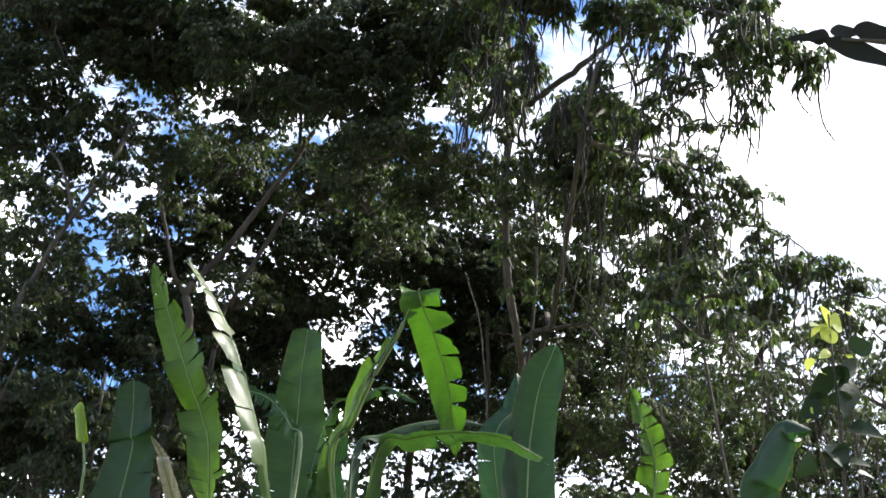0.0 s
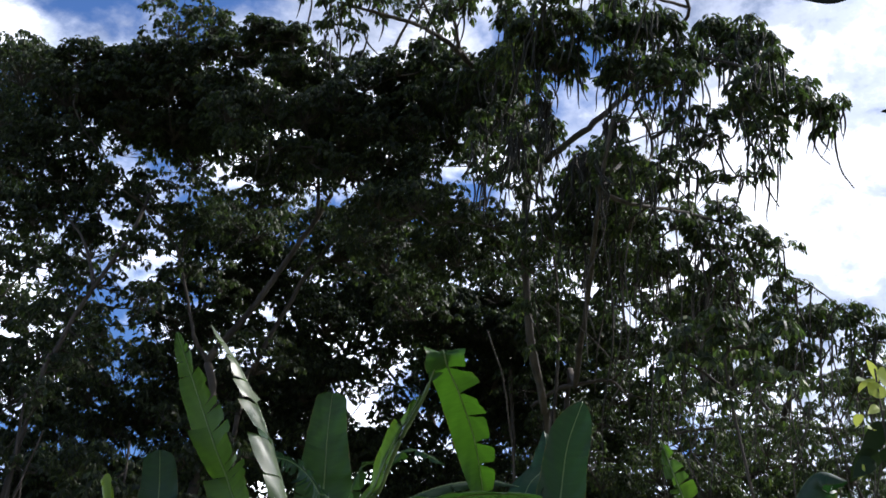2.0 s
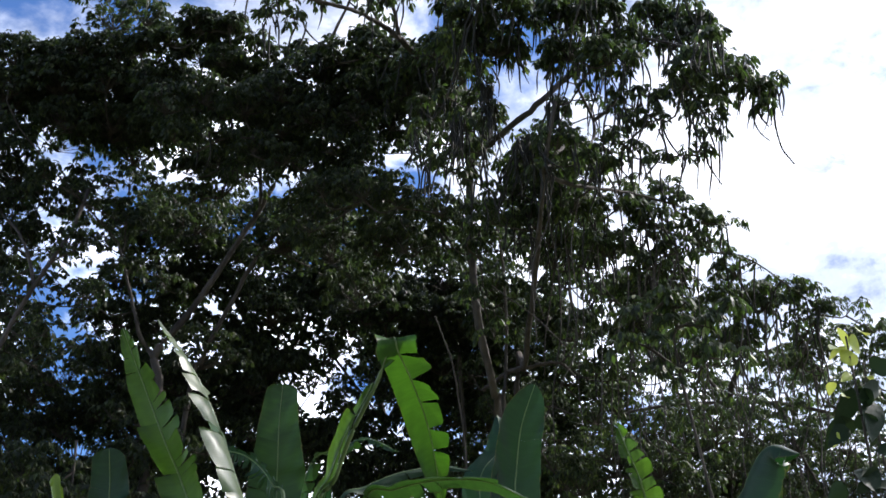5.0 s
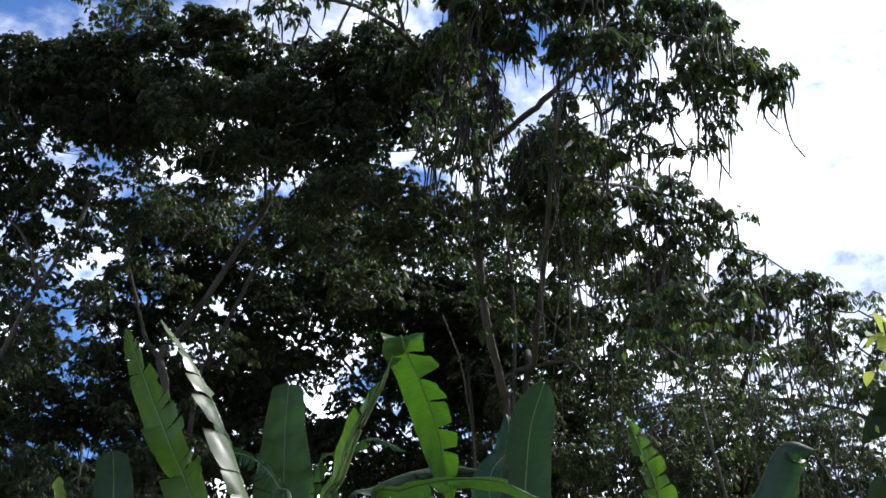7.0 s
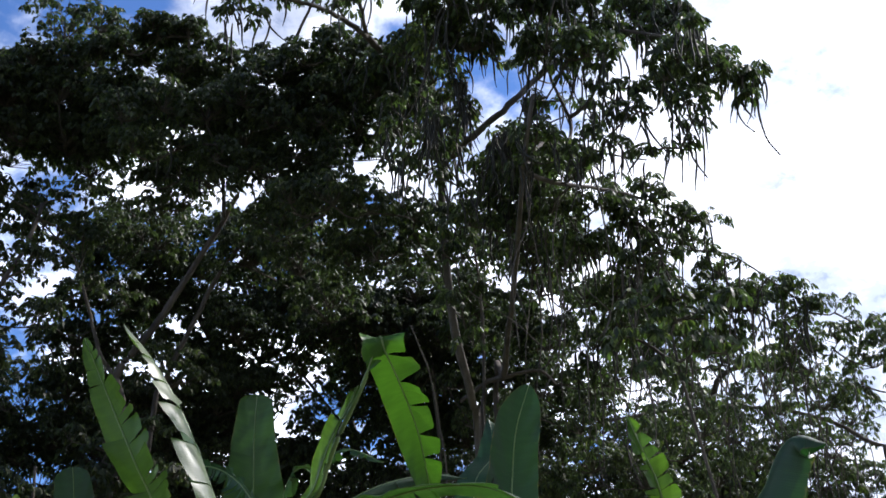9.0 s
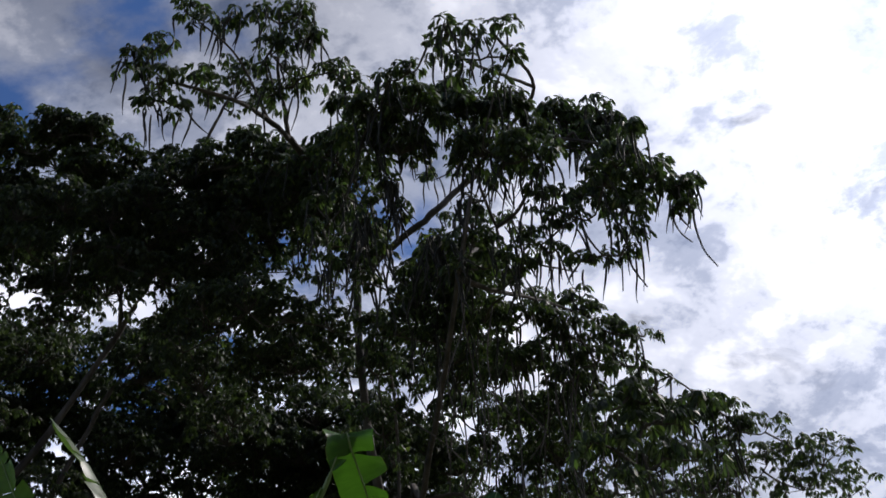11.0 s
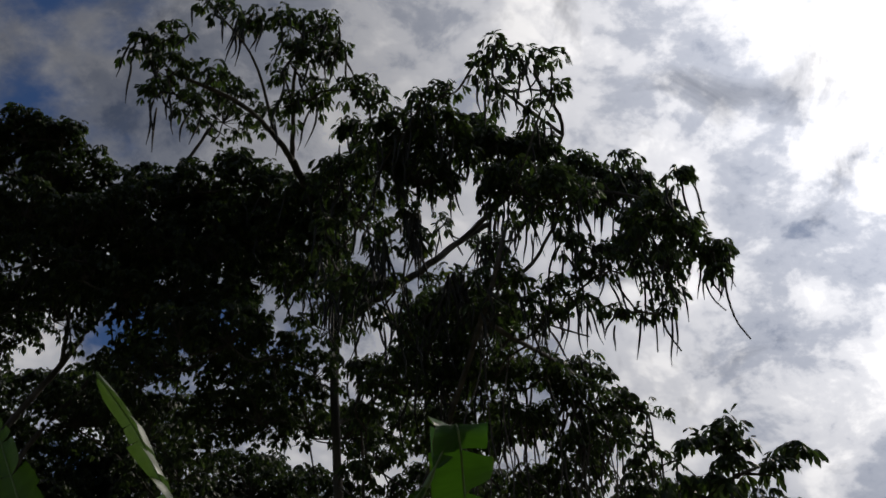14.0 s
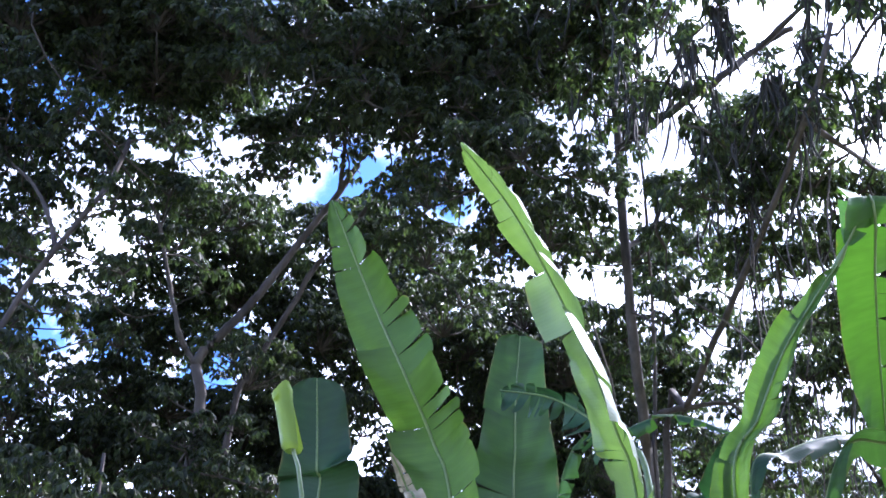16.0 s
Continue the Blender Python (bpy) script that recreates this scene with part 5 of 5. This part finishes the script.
clumps(thicket, [(-4.88, 20.00, 10.72, 0.50), (-4.23, 20.00, 11.32, 0.50), (-4.48, 20.00, 9.96, 0.49), (-3.63, 20.00, 9.67, 0.48), (-2.71, 20.00, 9.50, 0.48), (-1.89, 20.00, 9.33, 0.44), (-4.94, 20.00, 9.61, 0.45), (-1.46, 20.00, 10.32, 0.48)], 0.8, 0, 0.2)
clumps(thicket, [(-1.42, 20.00, 11.22, 0.47), (-0.84, 20.00, 9.92, 0.44)], 0.8, 0, 0.2)
vines(spreading, 40, (2.8, 14.0, 6.5), (7.5, 21.5, 9.6), 5)
vines(arched, 52, (1.0, 13.0, 7.5), (4.8, 16.5, 9.4), 6)
undergrowth()
thicket_front()
limb(podded, "seed_pod", [(3.84, 12.75, 9.44), (3.84, 12.78, 9.22), (3.90, 12.80, 8.91), (4.03, 12.81, 8.70)], 0.016, 0.008)
limb(podded, "seed_pod", [(3.58, 12.70, 9.44), (3.57, 12.70, 9.21), (3.63, 12.70, 9.05), (3.74, 12.70, 8.94)], 0.015, 0.007)
limb(podded, "seed_pod", [(2.97, 12.60, 8.86), (2.96, 12.65, 8.63), (3.03, 12.68, 8.49), (3.12, 12.68, 8.33)], 0.016, 0.008)
limb(podded, "seed_pod", [(2.82, 12.60, 8.86), (2.84, 12.60, 8.56), (2.81, 12.60, 8.22)], 0.014, 0.007)

rng_pods = np.random.default_rng(91)
for k in range(16):
    hanging = part("seed_pod", POD_SHAPES[k % 7], podded)
    hanging.matrix_basis = Matrix.Translation(Vector((1.75 + 0.075 * k + 0.05 * rng_pods.normal(), 12.9 + 0.3 * rng_pods.normal(), 10.22 + 0.12 * rng_pods.normal()))) @ pose(0, 0, 0, 7 * rng_pods.normal(), 7 * rng_pods.normal(), 360 * rng_pods.random())

# ---- banana plants ----
banana_a = banana_plant((-2.0, 10.6, 0), 2.6, "tall banana plant with a torn upright leaf")
banana_leaf(banana_a, [(-2.00, 10.60, 2.50), (-2.16, 10.45, 3.78), (-2.28, 10.45, 4.14), (-2.44, 10.40, 4.45), (-2.68, 10.40, 4.94), (-2.94, 10.35, 5.49)], 0.44, (1, -0.5, 0), 0.2, 0.5, 0.22, 3, rag=(0.0, .09))
banana_b = banana_plant((-1.3, 9.6, 0), 2.4, "banana plant with a folded leaf standing edge-on")
banana_leaf(banana_b, [(-1.30, 9.60, 2.40), (-1.48, 9.40, 3.53), (-1.57, 9.35, 3.79), (-1.70, 9.30, 4.10), (-1.86, 9.30, 4.46), (-2.08, 9.25, 4.83), (-2.34, 9.20, 5.14)], 0.52, (-0.10, 1, 0), (0.30, 0.08), 0.45, 0.2, 8, mat=WAXY_GLARE_BLADE, rag=(0.0, 0.0), wide=(1.25, .92))
banana_leaf(banana_b, [(-1.30, 9.60, 2.40), (-1.30, 9.85, 3.79), (-1.42, 9.95, 4.01), (-1.55, 10.05, 4.18), (-1.73, 10.15, 4.31), (-1.96, 10.25, 4.37)], 0.32, (0.1, -0.5, 0.9), 0.1, 0.2, 0.62, 9, blunt=0.88, mat=SHADE_BLADE, rag=(1.0, .6), wide=(1.3, .5))
banana_leaf(banana_a, [(-2.00, 10.60, 2.50), (-2.36, 9.90, 3.49), (-2.43, 9.90, 3.65), (-2.48, 9.85, 3.73), (-2.53, 9.80, 3.79)], 0.14, (1, 0.3, 0), 0.3, 0.4, 0.1, 31, mat=DRY_BLADE)
banana_c = banana_plant((-0.75, 9.8, 0), 2.5, "banana plant with a bent leaf hanging down in sunlight")
banana_leaf(banana_c, [(-0.75, 9.80, 2.50), (-1.00, 9.55, 3.66), (-0.88, 9.50, 3.95), (-0.76, 9.40, 4.29), (-0.58, 9.20, 4.62), (-0.49, 9.05, 4.83), (-0.44, 9.00, 4.96), (-0.40, 9.05, 4.86), (-0.29, 9.35, 4.71), (-0.15, 9.70, 4.42), (-0.03, 10.00, 3.90)], 0.36, (1, 0.1, 0), 0.18, 0.5, 0.57, 11, mat=SUNLIT_BLADE, rag=(0.0, .5))
banana_leaf(banana_c, [(-0.75, 9.80, 2.50), (-1.01, 9.50, 3.64), (-0.90, 9.42, 3.97), (-0.79, 9.32, 4.27), (-0.65, 9.20, 4.52), (-0.59, 9.10, 4.62)], 0.24, (-0.57, 0.82, 0), 0.3, 0.3, 0.25, 12)
banana_leaf(banana_c, [(-0.75, 9.80, 2.50), (-0.64, 9.30, 3.69), (-0.38, 9.20, 3.82), (-0.04, 9.00, 3.85), (0.29, 8.90, 3.82), (0.61, 8.80, 3.67)], 0.27, (0.2, 1, -0.25), 0.3, 0.3, 0.2, 13, mat=HALF_SHADE_BLADE)
banana_leaf(banana_c, [(-0.75, 9.80, 2.50), (-0.86, 9.70, 3.75), (-0.64, 9.80, 3.98), (-0.36, 9.90, 4.13), (-0.04, 10.00, 4.21), (0.22, 10.00, 4.18)], 0.2, (0.2, 0.8, 0.5), 0.4, 0.4, 0.1, 14, mat=SHADE_BLADE)
banana_d = banana_plant((-1.55, 11.8, 0), 3.0, "banana plant with a broad upright leaf in shade")
banana_leaf(banana_d, [(-1.55, 11.80, 2.90), (-1.63, 11.75, 4.28), (-1.64, 11.70, 4.64), (-1.65, 11.65, 5.01), (-1.64, 11.60, 5.41)], 0.86, (1, 0, 0), 0.15, 0.2, 0.1, 17, blunt=0.955, mat=HALF_SHADE_BLADE, taper=.72)
banana_leaf(banana_d, [(-1.55, 11.80, 2.90), (-1.34, 11.60, 4.52), (-1.06, 11.40, 4.69), (-0.76, 11.20, 4.77), (-0.45, 11.00, 4.60)], 0.26, (0.2, 0.9, 0.25), 0.4, 0.5, 0.2, 19, mat=HALF_SHADE_BLADE, rag=(.6, .4))
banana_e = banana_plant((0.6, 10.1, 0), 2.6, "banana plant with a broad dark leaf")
banana_leaf(banana_e, [(0.60, 10.10, 2.60), (0.57, 10.10, 3.90), (0.58, 10.10, 4.23), (0.62, 10.05, 4.59), (0.73, 10.00, 4.94)], 0.52, (1, 0.2, 0), 0.2, 0.12, 0.08, 21, blunt=0.82, mat=SHADE_BLADE)
banana_leaf(banana_e, [(0.60, 10.10, 2.60), (0.28, 10.10, 3.99), (0.43, 10.30, 4.43), (0.45, 10.40, 4.66), (0.43, 10.50, 4.82)], 0.35, (1, -0.4, 0), 0.2, 0.3, 0.2, 22, mat=SHADE_BLADE)
banana_f = banana_plant((1.25, 8.1, 0), 2.3, "young banana plant with a ragged sunlit leaf")
banana_leaf(banana_f, [(1.25, 8.10, 2.30), (1.32, 8.10, 3.36), (1.29, 8.05, 3.61), (1.20, 8.00, 3.82), (1.12, 8.00, 4.04)], 0.3, (1, 0.3, 0), 0.3, 0.5, 0.1, 23, rag=(.3, .4))
banana_g = banana_plant((2.3, 8.3, 0), 2.4, "banana plant with a drooping leaf tip")
banana_leaf(banana_g, [(2.30, 8.30, 2.30), (1.94, 8.30, 3.34), (2.00, 8.15, 3.65), (2.09, 8.05, 3.84), (2.18, 7.95, 3.88), (2.30, 7.85, 3.80)], 0.6, (0.15, 1, 0), 0.8, 0.1, 0.1, 25, mat=SHADE_BLADE)
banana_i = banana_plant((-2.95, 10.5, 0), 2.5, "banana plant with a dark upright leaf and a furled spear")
banana_leaf(banana_i, [(-2.95, 10.50, 2.40), (-2.84, 10.45, 3.72), (-2.86, 10.40, 3.91), (-2.88, 10.40, 4.12), (-2.91, 10.35, 4.38)], 0.6, (1, 0, 0), 0.15, 0.15, 0.1, 27, blunt=0.93, mat=SHADE_BLADE, taper=0.6)
spear_leaf(banana_i, (-2.96, 9.45, 3.61), (-3.04, 9.45, 3.89), (-2.95, 9.7, 2.0))
banana_leaf(banana_c, [(-0.75, 9.80, 2.50), (-1.01, 9.80, 3.58), (-0.99, 9.80, 3.72), (-0.97, 9.75, 3.87), (-0.94, 9.70, 4.01)], 0.26, (1, -0.2, 0), 0.3, 0.2, 0.1, 33, mat=SHADE_BLADE)

twigs_done()


# ---- plants close to the camera ----
def simple_leaves(owner, places, length, width, mat, name, seed, label="", droop=0.3, face=(0, 0, 1.0)):
    """Single leaves, each a mesh of its own, spread round the places."""
    rng = np.random.default_rng(seed)
    for x, y, z in places:
        way = unit(rng.normal(size=(1, 3)) * [1, 0.7, 0.5] + [0, 0, 0.1])
        n, rows = 7, []
        side = unit(np.cross(way, [face] + rng.normal(size=(1, 3)) * 0.5))
        up = np.cross(side, way)
        l, w = length * rng.uniform(0.75, 1.2), width * rng.uniform(0.8, 1.15)
        for k in range(n):
            t = k / (n - 1)
            half = w * 0.5 * math.sin(math.pi * t**0.8) ** 0.8
            mid = np.array([[x, y, z]]) + way * l * t - np.array([[0, 0, droop * l * t * t]])
            rows += [mid - side * half + up * 0.25 * half, mid, mid + side * half + up * 0.25 * half]
        tris = []
        for k in range(n - 1):
            for c in (0, 1):
                i = 3 * k + c
                tris += [(i, i + 1, i + 4), (i, i + 4, i + 3)]
        part(name, triangles(name, np.vstack(rows), tris, mat, True), owner, label)


croton = new("croton_shrub")
croton.location = (0.78, 2.28, 0)
tagged(croton, "slim garden shrub with yellow-variegated upper leaves", "shrub")
rng_near = np.random.default_rng(5)
shoots = [[(0.78, 2.28, 0), (0.80, 2.30, 1.2), (0.79, 2.24, 2.0), (0.768, 2.2, 2.28), (0.757, 2.2, 2.38), (0.754, 2.200, 2.448)], [(0.78, 2.28, 0), (0.83, 2.32, 1.2), (0.83, 2.26, 2.0), (0.80, 2.22, 2.25), (0.785, 2.21, 2.40)]]
for line in shoots:
    stem = glide(line, 20)
    part("stem", triangles("stem", *tube(stem, np.linspace(0.011, 0.0018, 20), 6), TWIG, True), croton)
simple_leaves(croton, [(0.741, 2.200, 2.466), (0.782, 2.200, 2.458), (0.756, 2.200, 2.440), (0.745, 2.200, 2.418), (0.739, 2.200, 2.397), (0.757, 2.200, 2.429)], 0.044, 0.036, YELLOW_LEAF, "yellow_leaf", 6, "yellow variegated leaf", 0.3, (0.2, -1.0, 0.2))
simple_leaves(croton, [(0.757, 2.200, 2.370), (0.780, 2.200, 2.367), (0.721, 2.200, 2.356), (0.744, 2.200, 2.325), (0.721, 2.200, 2.256)], 0.034, 0.022, YELLOW_LEAF, "yellow_leaf", 8, "yellow variegated leaf", 0.3, (0.2, -0.5, 0.6))
simple_leaves(croton, [(0.774, 2.220, 2.349), (0.798, 2.220, 2.327), (0.761, 2.220, 2.288), (0.780, 2.220, 2.266), (0.749, 2.220, 2.271), (0.811, 2.220, 2.305), (0.816, 2.220, 2.350), (0.791, 2.220, 2.229), (0.756, 2.220, 2.196), (0.796, 2.220, 2.187), (0.767, 2.220, 2.155), (0.807, 2.220, 2.145), (0.732, 2.220, 2.164), (0.827, 2.220, 2.262), (0.804, 2.220, 2.383), (0.780, 2.220, 2.316)], 0.066, 0.044, BROAD_LEAF, "leaf", 9, "", 0.4, (0.2, -1.0, 0.4))
simple_leaves(croton, [(0.83 + 0.03 * rng_near.normal(), 2.24 + 0.05 * rng_near.normal(), 1.6 + 0.5 * rng_near.random()) for _ in range(30)], 0.075, 0.045, BROAD_LEAF, "leaf", 10)

overhang = new("overhanging_tree")
overhang.location = (1.6, -0.6, 0)
tagged(overhang, "small tree at the camera's side with a low hanging twig", "tree", "trees")
bole = glide([(1.6, -0.6, 0), (1.62, -0.55, 1.2), (1.5, -0.3, 2.2), (1.1, 0.2, 2.5), (0.7, 0.45, 2.3), (0.45, 0.5, 2.12)], 30)
part("trunk", triangles("trunk", *tube(bole, np.linspace(0.06, 0.003, 30), 8), BARK, True), overhang)
for twig_line in ([(0.45, 0.5, 2.12), (0.36, 0.5, 2.0), (0.30, 0.5, 1.955), (0.262, 0.5, 1.950)], [(0.45, 0.5, 2.12), (0.36, 0.5, 2.08), (0.25, 0.5, 2.045)]):
    part("twig", triangles("twig", *tube(glide(twig_line, 10), np.linspace(0.002, 0.001, 10), 5), TWIG, True), overhang)
for (x, y, z), (dx, dy, dz), l, w in (
    ((0.254, 0.5, 1.951), (-1, 0, -0.10), 0.022, 0.0045), ((0.256, 0.5, 1.950), (-0.8, 0.2, 0.25), 0.013, 0.009), ((0.252, 0.5, 1.949), (0.95, 0.1, -0.14), 0.045, 0.011), ((0.256, 0.5, 1.954), (0.9, 0.3, 0.35), 0.020, 0.008), ((0.268, 0.5, 1.957), (0.95, 0.2, 0.05), 0.030, 0.012),
    ((0.241, 0.5, 2.038), (-1, 0.1, -0.08), 0.064, 0.030), ((0.285, 0.5, 2.03), (-0.85, 0, -0.46), 0.049, 0.010),
):
    d = unit(np.array([dx, dy, dz]))
    side = unit(np.cross(d, [0.1, 1.0, 0.25]))
    ends = []
    for k in range(15):
        t = k / 14
        half = 0.5 * w * math.sin(math.pi * t**0.8) ** 0.7 * (1 + 0.07 * math.sin(11 * t + 90 * x))
        mid = np.array([x, y, z]) + d * l * t - np.array([0, 0, 0.08 * l * t * t])
        ends += [mid - side * half, mid + np.array([0, 0.1 * half, 0]), mid + side * half]
    faces = [f for k in range(14) for c in (0, 1) for f in ((3 * k + c, 3 * k + c + 1, 3 * k + c + 4), (3 * k + c, 3 * k + c + 4, 3 * k + c + 3))]
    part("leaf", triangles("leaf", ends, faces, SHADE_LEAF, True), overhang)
